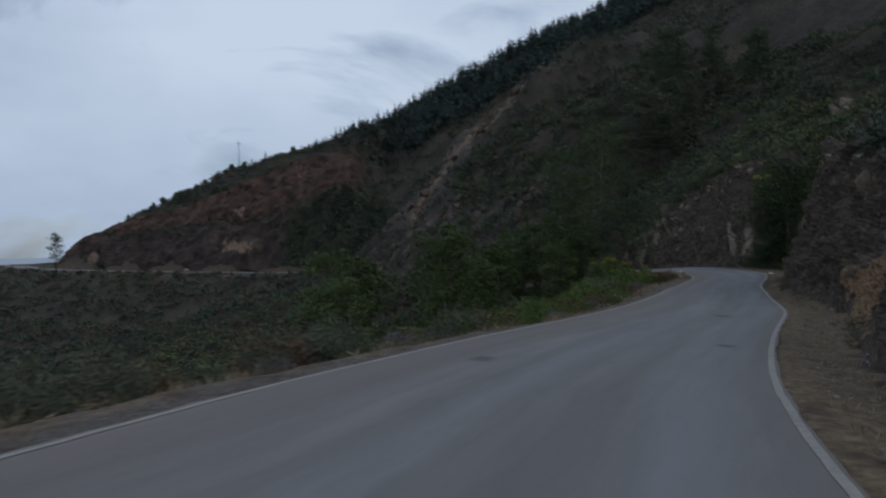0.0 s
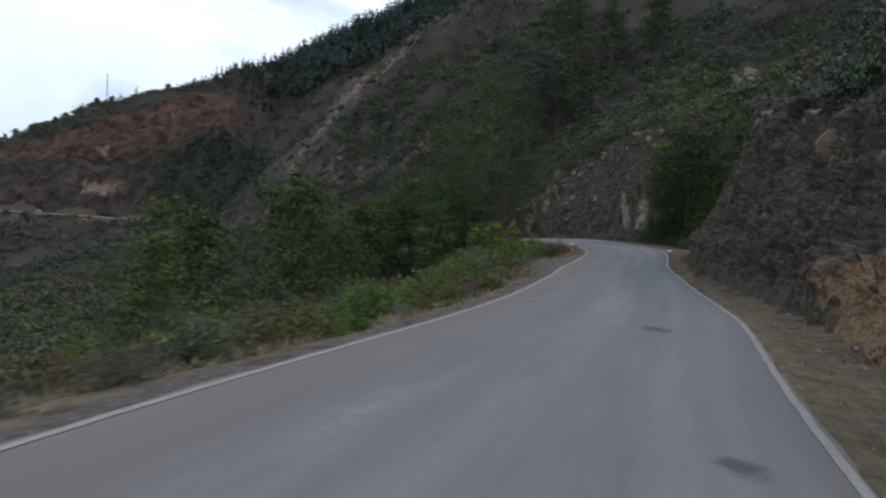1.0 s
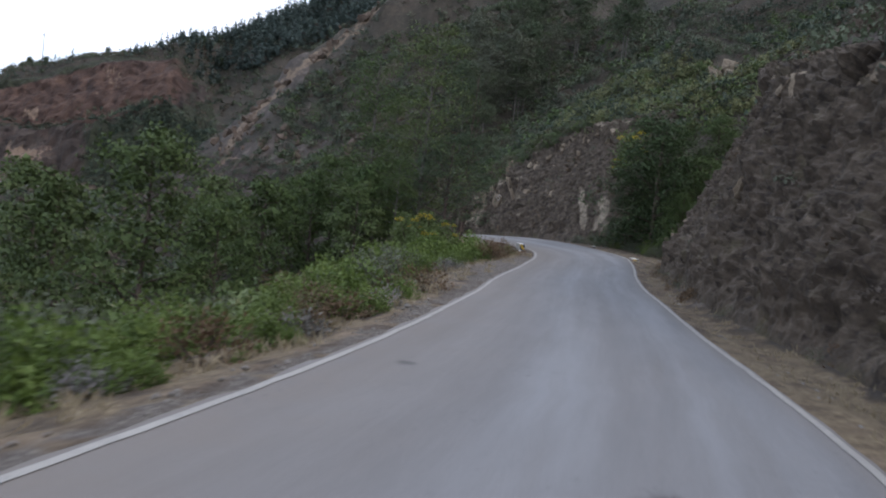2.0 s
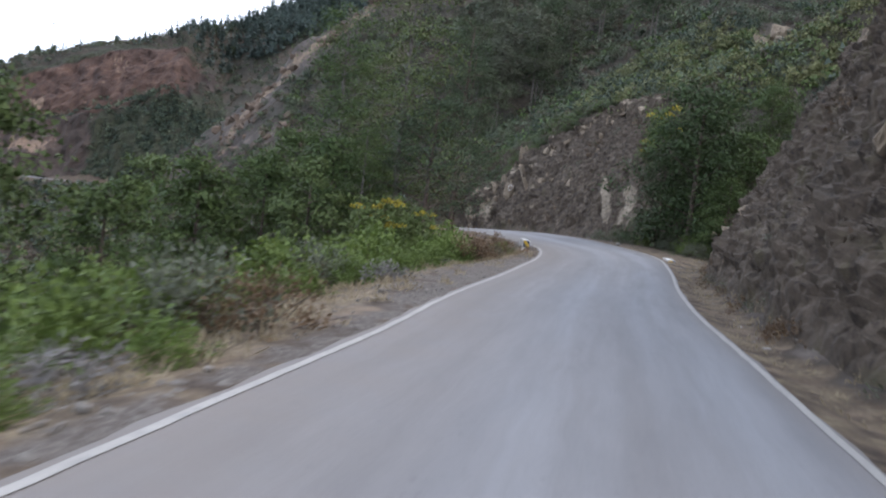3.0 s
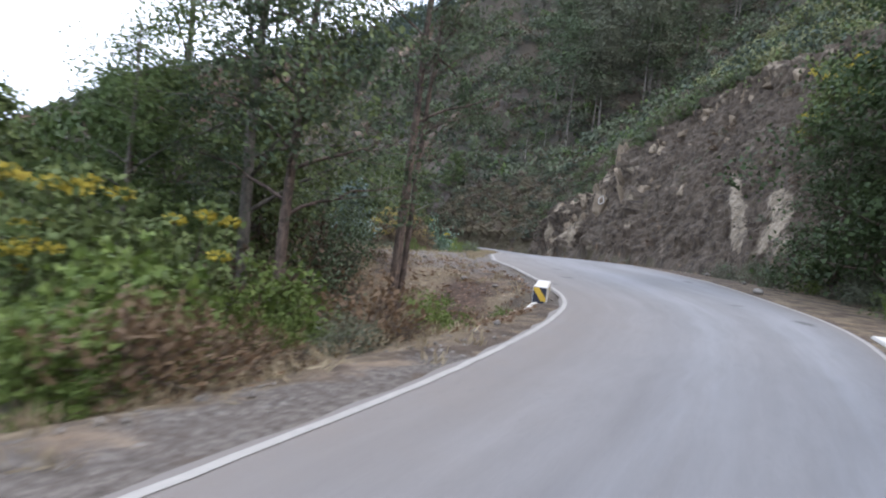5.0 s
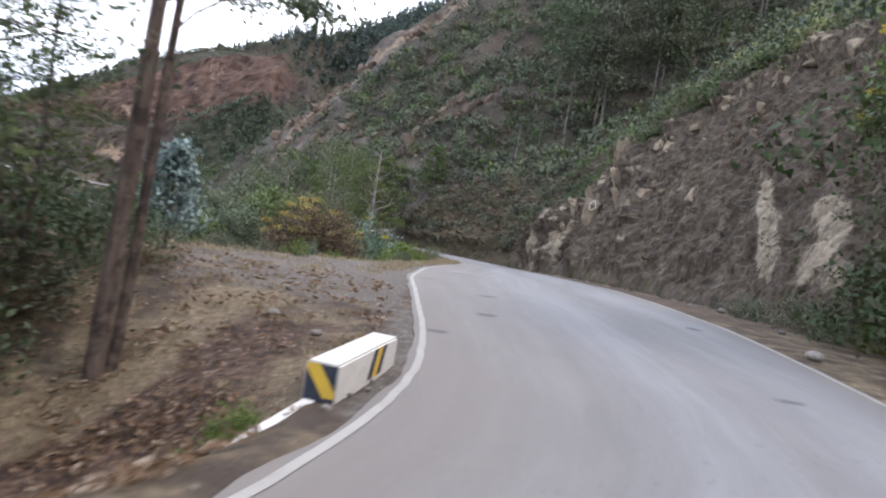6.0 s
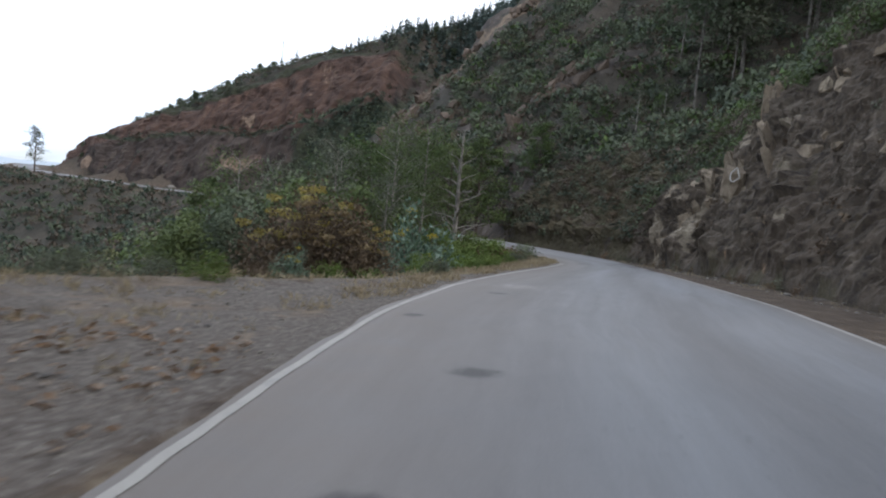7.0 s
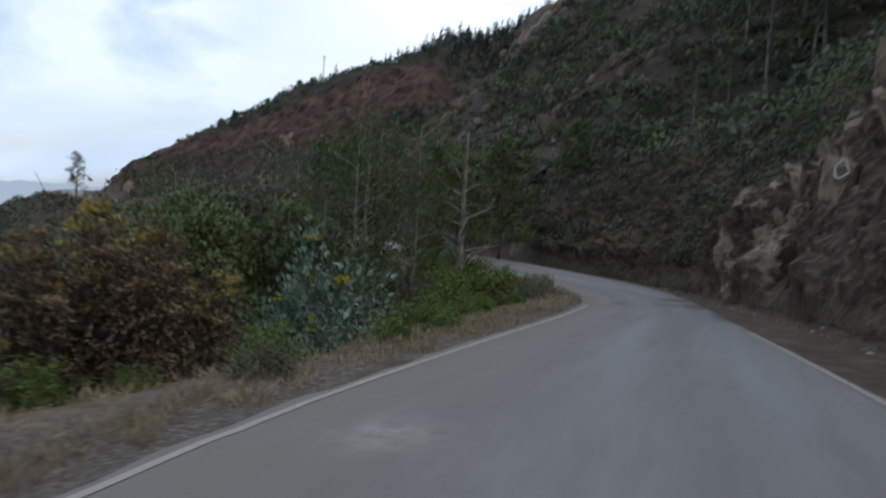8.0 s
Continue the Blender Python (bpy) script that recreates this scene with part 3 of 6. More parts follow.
# ---------------------------------------------------------------- ground
GX, GY = spaced(-3000, -12, 40, 2500, 0.55, 1.06), spaced(-60, 0, 108, 3500, 0.55, 1.045)
gx, gy = np.meshgrid(GX, GY)
gz = terrain_z(gx, gy)
ground = part("ground", np.stack([gx, gy, gz], -1).reshape(-1, 3), grid_faces(len(GY), len(GX)), GROUND)
tagged(ground, "steep brown hillside and dusty verge with scrub", "ground", kind="structure")
fx, fy, fz = gx.ravel(), gy.ravel(), gz.ravel()
up = inside(fx, fy, UPHILL)
u = np.where(up, seg_dist(fx, fy, FOOT), 0)
d = np.where(inside(fx, fy, VALLEY), seg_dist(fx, fy, OUTER), 0)
above = fz - road_z(fx, fy)
w = cut_height(fx, fy) * cut_back(fx, fy)
rock = np.where(up, np.clip(1.0 - (u - w) / 6, 0, 0.75) * (fy < 200), 0) + 0.25 * up * (fy < 200) * bell(waves(fx, fy, 30, 31), 1, 0.6)
strewn = 0.95 * bell(seg_dist(fx, fy, [(13.6, 55.6), (14.9, 57.4), (15.6, 58.3), (16.1, 60)]), 0, 0.75) + 0.9 * bell(seg_dist(fx, fy, [(14.2, 53.6), (15.6, 54.6), (15.6, 57.0)]), 0, 0.7) * (d > 0.5)
dry = 0.8 * bell(seg_dist(fx, fy, [(13.4, 58.4), (14.9, 58.7), (15.2, 60.2), (15, 63)]), 0, 0.8) * (d > 0.3)
tan = np.where(up, 0.85 * bell(seg_dist(fx, fy, SCAR), 0, 1.9), 0)
tan = np.maximum(tan, np.where(up, 0.8 * bell(fx, 39, 1.6) * bell(fy, 76, 2.2), 0))
tan = np.maximum(tan, 0.3 * (~up) * (d == 0) * (fy < 70))
tan = np.maximum(tan, 0.32 * (fy > 57) * (fy < 73) * (fx < 17.6) * (d > 0.25) * (d < shoulder(fx, fy) + 0.5) * np.clip((fy - 57) / 3, 0, 1))
tan = np.maximum(tan, np.where(fy < 35, 0.5, 0.36) * (d > 0) * (np.abs(fy - 52) > 3) * (fy < 104) * bell(d / np.maximum(shoulder(fx, fy), 0.7), 0.85, 0.5) * ((fy < 57) | (fy > 70)))
flank = np.maximum(bell(seg_dist(fx, fy, SCAR), 0, 9) * (fx < 6), np.maximum(0.9 * bell(seg_dist(fx, fy, FLANK), 0, 5), 0.9 * bell(seg_dist(fx, fy, KNOB), 0, 3)))
kerbside = (~up) * (d == 0) * (fy < 104) * (seg_dist(fx, fy, FOOT) < 2.2)
rock = np.maximum(rock, np.maximum(0.75 * flank * up, 0.12 * kerbside))
paint_mask(ground, "masks", (rock, strewn, tan))
verge = np.where(d > 0, np.clip(1.1 - d / np.maximum(shoulder(fx, fy), 0.1) * 0.6, 0, 1), 0) * (fy < 110)
layby = np.clip((fy - 49) / 3, 0, 1) * np.clip((73 - fy) / 3, 0, 1) * (fx < 17.4) * np.clip((9 - d) / 3, 0, 1) * (d > 0)
drift = bell(fx, 15.2, 2.4) * bell(fy, 58.5, 4.5)
# Third channel: slopes whose soil carries the painted shade under scrub.
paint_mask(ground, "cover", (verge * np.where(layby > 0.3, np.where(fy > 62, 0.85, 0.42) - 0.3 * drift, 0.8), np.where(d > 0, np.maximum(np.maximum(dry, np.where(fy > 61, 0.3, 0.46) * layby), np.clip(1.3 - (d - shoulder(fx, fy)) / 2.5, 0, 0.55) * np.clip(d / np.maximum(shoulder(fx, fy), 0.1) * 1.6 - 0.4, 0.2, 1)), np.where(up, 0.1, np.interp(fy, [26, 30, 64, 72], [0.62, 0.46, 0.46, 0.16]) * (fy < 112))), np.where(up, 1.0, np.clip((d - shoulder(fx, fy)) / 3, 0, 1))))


# ---------------------------------------------------------------- road
def smooth_line(line, n):
    p = np.array(line, float)
    for _ in range(3):
        q = np.empty((2 * len(p), 2))
        q[0::2], q[1::2] = p * 0.75 + np.roll(p, -1, 0) * 0.25, p * 0.25 + np.roll(p, -1, 0) * 0.75
        p = np.vstack([p[:1], q[:-2], p[-1:]])
    s = np.r_[0, np.cumsum(np.hypot(*np.diff(p, axis=0).T))]
    at = np.linspace(0, s[-1], n)
    return np.stack([np.interp(at, s, p[:, 0]), np.interp(at, s, p[:, 1])], -1)


def offset(line, dist):
    t = np.gradient(line, axis=0)
    t /= np.hypot(t[:, 0], t[:, 1])[:, None]
    return line + np.stack([t[:, 1], -t[:, 0]], -1) * np.reshape(dist, (-1, 1))


def ribbon(name, a, b, lift, material, across=1, parent=None, crown=0.0):
    k = np.linspace(0, 1, across + 1)[None, :, None]
    p = a[:, None] * (1 - k) + b[:, None] * k
    z = road_z(p[..., 0], p[..., 1]) + lift
    ob = part(name, np.concatenate([p, z[..., None]], -1).reshape(-1, 3), grid_faces(len(a), across + 1), material, parent)
    uv = ob.data.uv_layers.new(name="UVMap")
    run = np.r_[0, np.cumsum(np.hypot(*np.diff((a + b) / 2, axis=0).T))]
    wide = np.hypot(*(b - a).T)[:, None] * k[0, :, 0][None]
    table = np.stack([wide, np.broadcast_to(run[:, None], wide.shape)], -1).reshape(-1, 2)
    loops = np.empty(len(ob.data.loops), np.int32)
    ob.data.loops.foreach_get("vertex_index", loops)
    uv.data.foreach_set("uv", table[loops].astype(np.float32).ravel())
    return ob


NL = 1500
side_l, side_r = smooth_line(LINE_L[1:] + FAR_L, NL), smooth_line(LINE_R[1:] + FAR_R, NL)
rag_l, rag_r = waves(side_l[:, 0], side_l[:, 1], 2.0, 41), waves(side_r[:, 0], side_r[:, 1], 2.0, 42)
edge_l, edge_r = offset(side_l, -np.interp(side_l[:, 1], [0, 62, 67, 72, 78, 92, 110], [0.11, 0.11, 0.11, 0.13, 0.15, 0.2, 0.2]) + 0.045 * rag_l), offset(side_r, 0.08 + 0.025 * rag_r)
road = ribbon("road", edge_l, edge_r, 0.0, ASPHALT, 28)
tagged(road, "worn grey asphalt mountain road with dusty edges", "road", kind="structure")
k = np.tile(np.linspace(0, 1, 29), NL)
rv = np.empty(len(road.data.vertices) * 3, np.float32)
road.data.vertices.foreach_get("co", rv)
rv = rv.reshape(-1, 3)
paint_mask(road, "masks", (np.maximum(np.clip(1.15 - k / 0.36, 0, 1), np.clip((k - 0.93) / 0.07, 0, 1)), np.maximum(bell(np.hypot((rv[:, 0] - 18.5) / 0.38, (rv[:, 1] - 74.1) / 0.5), 0, 1), 0.6 * bell(seg_dist(rv[:, 0], rv[:, 1], [(1.7, 13.2), (2.6, 15.2)]), 0, 0.16)), np.maximum(bell(k, 0.5, 0.1), bell(k, 0.8, 0.12))))


def edge_line(line, last):
    n = int(np.argmax(line[:, 1] > last))
    thin = 0.012 * waves(line[:n, 0], line[:n, 1], 0.9, 43)
    ob = ribbon("edge_line", offset(line[:n], -0.04 + thin), offset(line[:n], 0.04 + thin), 0.006, PAINT, 1, road)
    return tagged(ob, "worn white painted edge line")


edge_line(side_l, 89.0)
edge_line(side_r, 84.0)


# ---------------------------------------------------------------- the cut rock face along the hill side
foot_line = smooth_line(FOOT, 5200)
foot_line = foot_line[(foot_line[:, 1] > -4) & (foot_line[:, 1] < 113) & (foot_line[:, 0] > 0)]
STEPS = int(np.hypot(*np.diff(foot_line, axis=0).T).sum() / 0.115)
run = np.r_[0, np.cumsum(np.hypot(*np.diff(foot_line, axis=0).T))]
foot_s = np.linspace(0, run[-1], STEPS)
foot_line = np.stack([np.interp(foot_s, run, foot_line[:, 0]), np.interp(foot_s, run, foot_line[:, 1])], -1)
inward = offset(foot_line, 1.0) - foot_line
for _ in range(25):  # even out the turns so that the strip does not fold
    inward[1:-1] = (inward[:-2] + inward[1:-1] * 2 + inward[2:]) / 4
inward /= np.hypot(inward[:, 0], inward[:, 1])[:, None]


def facet(q, size, seed):
    """Distance out of the face of the slanted flat facet that q lies on."""
    near, spots = noise.voronoi(Vector((q.x / size, q.y / size, q.z / size * 0.7)) + Vector((seed, 0, 0)))
    p = spots[0]
    tilt = noise.noise_vector(p * 3.7 + Vector((seed, 5, 9)))
    d = Vector((q.x / size + seed, q.y / size, q.z / size * 0.7)) - p
    return (d.dot(tilt) * 1.5 + tilt.x * 0.35) * size, near[1] - near[0]


def rock_top(y):
    """Where along the height of the big cut its bare rock ends under the scrub."""
    return float(np.interp(y, [60, 82, 85, 89.5, 93, 95.5, 98.5, 101], [1.0, 1.0, 0.9, 0.77, 0.64, 0.46, 0.3, 0.2]))


def slab_share(y, v):
    """The two clean pale slabs beside the recess: a tall tapering one and a broad one."""
    tall = math.exp(-((y - 72.0 - 12.5 * (v - 0.1)) / (0.85 - 1.5 * max(v - 0.1, 0))) ** 4 - ((v - 0.235) / 0.17) ** 6) if v < 0.45 else 0.0
    broad = 0.8 * math.exp(-((y - 69.2 - 11 * (v - 0.09)) / 1.25) ** 4 - ((v - 0.2) / 0.15) ** 6)
    return max(tall, broad)


def crag_share(y, v):
    """How broken the face is: the pale edge under the scrub, the crag band at the far end and a slanting rib."""
    over = v - rock_top(y)
    edge = math.exp(-((over + 0.05) / 0.06) ** 2) * (0.9 if y > 74 else 0.0)
    end = math.exp(-((y - 94.5 + 3 * (v - 0.5)) / 3.4) ** 4) * (1 if over < 0 else 0.2)
    crest = 0.5 * math.exp(-((v - 0.95) / 0.12) ** 2) if 26 < y < 50 else 0.0
    rib = 0.9 * math.exp(-((y - 85.1 - 13.9 * (v - 0.23)) / 0.75) ** 4) if 0.12 < v < 0.76 else 0.0
    return min(1.0, max(edge, end, crest, rib))


def rock_relief(p, broken):
    q = Vector(p)
    a = noise.hetero_terrain(q * 0.35, 0.8, 2.1, 5, 0.7) - 0.6
    big, gap = facet(q, 1.9, 3.0)
    small, chink = facet(q, 0.75, 11.0)
    crumb = noise.fractal(q * 2.6, 0.6, 2.1, 5)
    ledge = noise.fractal(Vector((q.x * 0.4 + q.z * 0.5, q.y * 0.4, q.z * 1.7)), 0.7, 2.1, 4)
    rut = noise.ridged_multi_fractal(Vector((q.x * 0.5, q.y * 0.5, q.z * 0.16)), 0.9, 2.2, 4, 1.0, 2.0)
    blocky = (0.15 if q.y < 58 else 0.28) + 0.85 * broken
    return 0.3 * a + blocky * (0.55 * big + 0.6 * small + 0.2 * min(gap, 0.4) + 0.12 * min(chink, 0.4)) + (0.27 if q.y < 58 else 0.2) * crumb + 0.13 * ledge + 0.16 * rut - 0.3 + 0.3 * broken


def cliff_base(i, v):
    """A point of the cut before its relief: i along the foot, v from 0 (foot) to 1.2 (over the top)."""
    x0, y0 = foot_line[i]
    hc, bk = float(cut_height(x0, y0)), float(cut_back(x0, y0))
    uu = hc * bk * v
    zz = hc * min(v, 1) ** 0.9 + 0.74 * max(uu - hc * bk, 0)
    n = inward[i]
    return x0 + n[0] * uu, y0 + n[1] * uu, float(road_z(x0, y0)) - 0.12 + zz


UPS = 82
cliff_v = np.linspace(-0.02, 1.16, UPS)
verts, masks = [], []
for i in range(STEPS):
    hc = float(cut_height(*foot_line[i]))
    for v in cliff_v:
        x, y, z = cliff_base(i, max(v, 0))
        fade = min(1, max(0, v) * hc / 0.7) * min(1, max(0, (1.18 - v)) / 0.12)
        clean = slab_share(float(foot_line[i][1]), v)
        g = (rock_relief((x, y, z), crag_share(float(foot_line[i][1]), v)) * (1 - 0.6 * clean) + 0.22 * clean) * fade
        verts.append((x - inward[i][0] * g * 0.8, y - inward[i][1] * g * 0.8, z + g * 0.45 - (0.3 if v < 0 else 0)))
        masks.append((float(foot_line[i][1]), v, z))
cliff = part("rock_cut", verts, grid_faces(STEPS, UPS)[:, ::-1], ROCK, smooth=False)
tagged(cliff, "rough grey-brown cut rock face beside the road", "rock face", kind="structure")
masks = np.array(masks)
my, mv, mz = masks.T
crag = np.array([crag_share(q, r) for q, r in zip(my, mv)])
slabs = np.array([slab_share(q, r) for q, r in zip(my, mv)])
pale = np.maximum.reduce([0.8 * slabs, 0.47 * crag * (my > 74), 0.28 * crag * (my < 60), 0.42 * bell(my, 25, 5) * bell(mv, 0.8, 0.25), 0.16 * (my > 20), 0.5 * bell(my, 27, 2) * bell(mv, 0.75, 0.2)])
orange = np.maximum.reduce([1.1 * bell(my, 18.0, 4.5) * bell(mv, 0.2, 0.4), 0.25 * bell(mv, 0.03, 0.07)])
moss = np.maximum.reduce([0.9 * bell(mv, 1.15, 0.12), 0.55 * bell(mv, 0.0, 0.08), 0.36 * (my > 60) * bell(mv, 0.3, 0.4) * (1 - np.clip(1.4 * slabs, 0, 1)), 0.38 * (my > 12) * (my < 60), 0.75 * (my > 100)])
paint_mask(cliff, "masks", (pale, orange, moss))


# ---------------------------------------------------------------- the far quarried hill, seen across the valley
def make_far_rock():
    m = Mat("quarried_hill", 0.95)
    run_off = m.noise(3.2, 7, 0.66, squash=(1, 1, 0.22), distortion=0.4)
    lump, fine = m.noise(9.0, 6, 0.6), m.noise(0.9, 6, 0.72)
    c = m.ramp(run_off, (0.3, (0.022, 0.017, 0.014)), (0.5, (0.052, 0.038, 0.031)), (0.72, (0.1, 0.076, 0.06)))
    rust = m.ramp(run_off, (0.28, (0.037, 0.0245, 0.02)), (0.5, (0.078, 0.046, 0.034)), (0.74, (0.137, 0.082, 0.058)))
    edge = m.math("MULTIPLY", m.math("SUBTRACT", lump, 0.5), 1.5)
    c = m.mix(m.ramp(m.math("ADD", m.mask(0), edge), (0.38, 0.0), (0.66, 1.0)), c, rust)
    streak = m.math("MULTIPLY", m.math("SUBTRACT", m.noise(2.4, 6, 0.6, squash=(1, 1, 0.3)), 0.5), 2.2)
    c = m.mix(m.ramp(m.math("ADD", m.mask(1), streak), (0.55, 0.0), (0.75, 0.9)), c, (0.24, 0.165, 0.115))
    c = m.mix(m.ramp(m.math("ADD", m.mask(2), edge), (0.5, 0.0), (0.7, 1.0)), c, m.ramp(fine, (0.3, (0.016, 0.019, 0.01)), (0.7, (0.05, 0.052, 0.03))))
    c = m.mix(m.ramp(fine, (0.3, 0.55), (0.52, 0.0)), c, (0.022, 0.017, 0.015))
    m.bump(m.mix(0.4, run_off, fine), 1.0, 0.6)
    return m.done(c)


far_foot = smooth_line(FOOT, 6000)
far_foot = far_foot[(far_foot[:, 1] > 117) & (far_foot[:, 0] > -128) & (far_foot[:, 1] < 256)]
run = np.r_[0, np.cumsum(np.hypot(*np.diff(far_foot, axis=0).T))]
FAR_STEPS, FAR_UPS = int(run[-1] / 0.75), 64
far_s = np.linspace(0, run[-1], FAR_STEPS)
far_foot = np.stack([np.interp(far_s, run, far_foot[:, 0]), np.interp(far_s, run, far_foot[:, 1])], -1)
far_in = offset(far_foot, 1.0) - far_foot
for _ in range(120):
    far_in[1:-1] = (far_in[:-2] + far_in[1:-1] * 2 + far_in[2:]) / 4
far_in /= np.hypot(far_in[:, 0], far_in[:, 1])[:, None]
low, high = bench(far_foot[:, 0], far_foot[:, 1])
share = in_quarry(far_foot[:, 0], far_foot[:, 1])
deep = (low * 0.5 + 2.4 + (high - low) * 0.62 + 3.5) * share + (cut_height(*far_foot.T) * cut_back(*far_foot.T) + 1.5) * (1 - share)
v_ = np.linspace(0, 1, FAR_UPS)
qx = far_foot[:, 0, None] + far_in[:, 0, None] * deep[:, None] * v_
qy = far_foot[:, 1, None] + far_in[:, 1, None] * deep[:, None] * v_
qz = terrain_z(qx.ravel(), qy.ravel(), False).reshape(qx.shape)
relief = np.array([noise.ridged_multi_fractal(Vector((x * 0.16, y * 0.16, z * 0.05)), 0.9, 2.1, 5, 1.0, 2.0) + 0.5 * noise.fractal(Vector((x, y, z)) * 0.4, 0.8, 2.1, 4) for x, y, z in zip(qx.ravel(), qy.ravel(), qz.ravel())]).reshape(qx.shape) - 0.9
relief *= np.minimum(v_ / 0.06, 1) * np.minimum((1 - v_) / 0.1, 1) * (0.35 + 0.75 * share[:, None])
verts = np.stack([qx - far_in[:, 0, None] * relief, qy - far_in[:, 1, None] * relief, qz + 0.35 * relief - 0.5 * (v_ == 1)], -1).reshape(-1, 3)
far_cut = part("rock_cut", verts, grid_faces(FAR_STEPS, FAR_UPS)[:, ::-1], make_far_rock(), smooth=False)
tagged(far_cut, "distant quarried hill face of red-brown earth and rock", "rock face", kind="structure")
low, high, rise = low[:, None], high[:, None], qz - road_z(qx, qy)
upper = np.clip((rise - low) / 1.5, 0, 1) * np.clip((high + 1.5 - rise) / 2, 0, 1)
end = np.clip((-qx - 88) / 14, 0, 1) * np.clip((rise - 8) / 3 + np.clip((-qx - 104) / 6, 0, 3), 0, 1)
red = np.maximum(0.95 * upper * np.clip((-qx - 22) / 5, 0, 1), 0.85 * end) + 0.3 * share[:, None] + 0.25 * (qy < 200)
pale = np.maximum.reduce([0.8 * bell(qx, -58, 9) * bell(rise, 7, 3.5), 0.75 * bell(qx, -60, 3.5) * bell(rise, 17, 2), 0.8 * bell(qx, -107, 3) * bell(rise, 3, 3), 0.35 * upper * bell(qx, -44, 8), 0.5 * (qy < 172) * bell(qy, 150, 14)])
green = np.maximum.reduce([0.75 * bell(rise, low + 0.3, 1.1) * (qx < -20), 0.85 * np.clip((rise - high) / 1.5, 0, 1), 0.45 * (qx > -30) * (qy > 175), 0.95 * np.clip((qx + 50) / 8, 0, 1) * (qy > 196) * np.clip((low + 1 - rise) / 2, 0, 1), 0.7 * bell(qx, -34, 6) * (rise < high * 0.7), 0.3 * (qy < 172)])
paint_mask(far_cut, "masks", (red.ravel(), pale.ravel(), green.ravel()))

def make_crag(name, dark, mid, light):
    m = Mat(name, 0.93)
    body, crack, fine = m.noise(0.7, 8, 0.68, squash=(1, 1, 0.35), distortion=0.4), m.noise(0.3, 6, 0.7, squash=(1, 1, 0.4)), m.noise(0.06, 5, 0.75)
    c = m.ramp(body, (0.3, dark), (0.5, mid), (0.72, light))
    c = m.mix(m.ramp(crack, (0.34, 0.85), (0.46, 0.0)), c, tuple(q * 0.4 for q in dark))
    c = m.mix(m.ramp(fine, (0.3, 0.5), (0.55, 0.0)), c, dark)
    m.bump(m.mix(0.4, body, fine), 1.0, 0.1)
    return m.done(c)


PALE_ROCK = make_crag("pale_rock", (0.1, 0.076, 0.054), (0.215, 0.167, 0.117), (0.36, 0.295, 0.212))
TAN_ROCK = make_stone("tan_rock", (0.06, 0.043, 0.032), (0.18, 0.13, 0.093))


# ---------------------------------------------------------------- foliage tools
def leaf_quads(rng, centres, heading, length, width, droop=0.0, facing=None):
    """Folded four-cornered leaves: corners and faces. length and width may be arrays; facing turns the blades' upper sides."""
    n = len(centres)
    d = np.asarray(heading, float) + np.array([0, 0, -droop])
    d /= np.linalg.norm(d, axis=1)[:, None] + 1e-9
    side = np.cross(d, rng.normal(size=(n, 3)) if facing is None else facing)
    side /= np.linalg.norm(side, axis=1)[:, None] + 1e-9
    fold = np.cross(side, d)
    L, W = np.broadcast_to(length, n)[:, None], np.broadcast_to(width, n)[:, None]
    v = np.stack([centres, centres + d * L * 0.45 + side * W + fold * W * 0.35, centres + d * L, centres + d * L * 0.45 - side * W + fold * W * 0.35], 1).reshape(-1, 3)
    return v, np.arange(4 * n).reshape(n, 4)


def leaf_tris(rng, centres, heading, length, width, facing=None):
    """Three-cornered leaf sprays for growth that stays far off."""
    n = len(centres)
    d = heading / (np.linalg.norm(heading, axis=1)[:, None] + 1e-9)
    side = np.cross(d, rng.normal(size=(n, 3)) if facing is None else facing)
    side /= np.linalg.norm(side, axis=1)[:, None] + 1e-9
    L, W = np.broadcast_to(length, n)[:, None], np.broadcast_to(width, n)[:, None]
    v = np.stack([centres - side * W, centres + side * W, centres + d * L], 1).reshape(-1, 3)
    return v, np.arange(3 * n).reshape(n, 3)


def tube(path, radii, sides=7):
    """A tapered limb along a path; its end is closed to a point by the last radius."""
    path = np.asarray(path, float)
    t = np.gradient(path, axis=0)
    t /= np.linalg.norm(t, axis=1)[:, None] + 1e-9
    ref = np.where(np.abs(t[:, 2:3]) > 0.9, np.array([[1.0, 0, 0]]), np.array([[0, 0, 1.0]]))
    a = np.cross(t, ref)
    a /= np.linalg.norm(a, axis=1)[:, None]
    b = np.cross(t, a)
    ang = np.linspace(0, 2 * math.pi, sides, endpoint=False)
    ring = a[:, None] * np.cos(ang)[None, :, None] + b[:, None] * np.sin(ang)[None, :, None]
    v = path[:, None] + ring * np.asarray(radii, float)[:, None, None]
    f = []
    for i in range(len(path) - 1):
        for j in range(sides):
            f.append((i * sides + j, i * sides + (j + 1) % sides, (i + 1) * sides + (j + 1) % sides, (i + 1) * sides + j))
    return v.reshape(-1, 3), np.array(f)


def join(pieces):
    vs, fs, n = [], [], 0
    for v, f in pieces:
        vs.append(v)
        fs.append(np.asarray(f) + n)
        n += len(v)
    return np.concatenate(vs), np.concatenate(fs)


def unit(rng, n, up=0.0):
    v = rng.normal(size=(n, 3))
    v[:, 2] += up
    return v / np.linalg.norm(v, axis=1)[:, None]


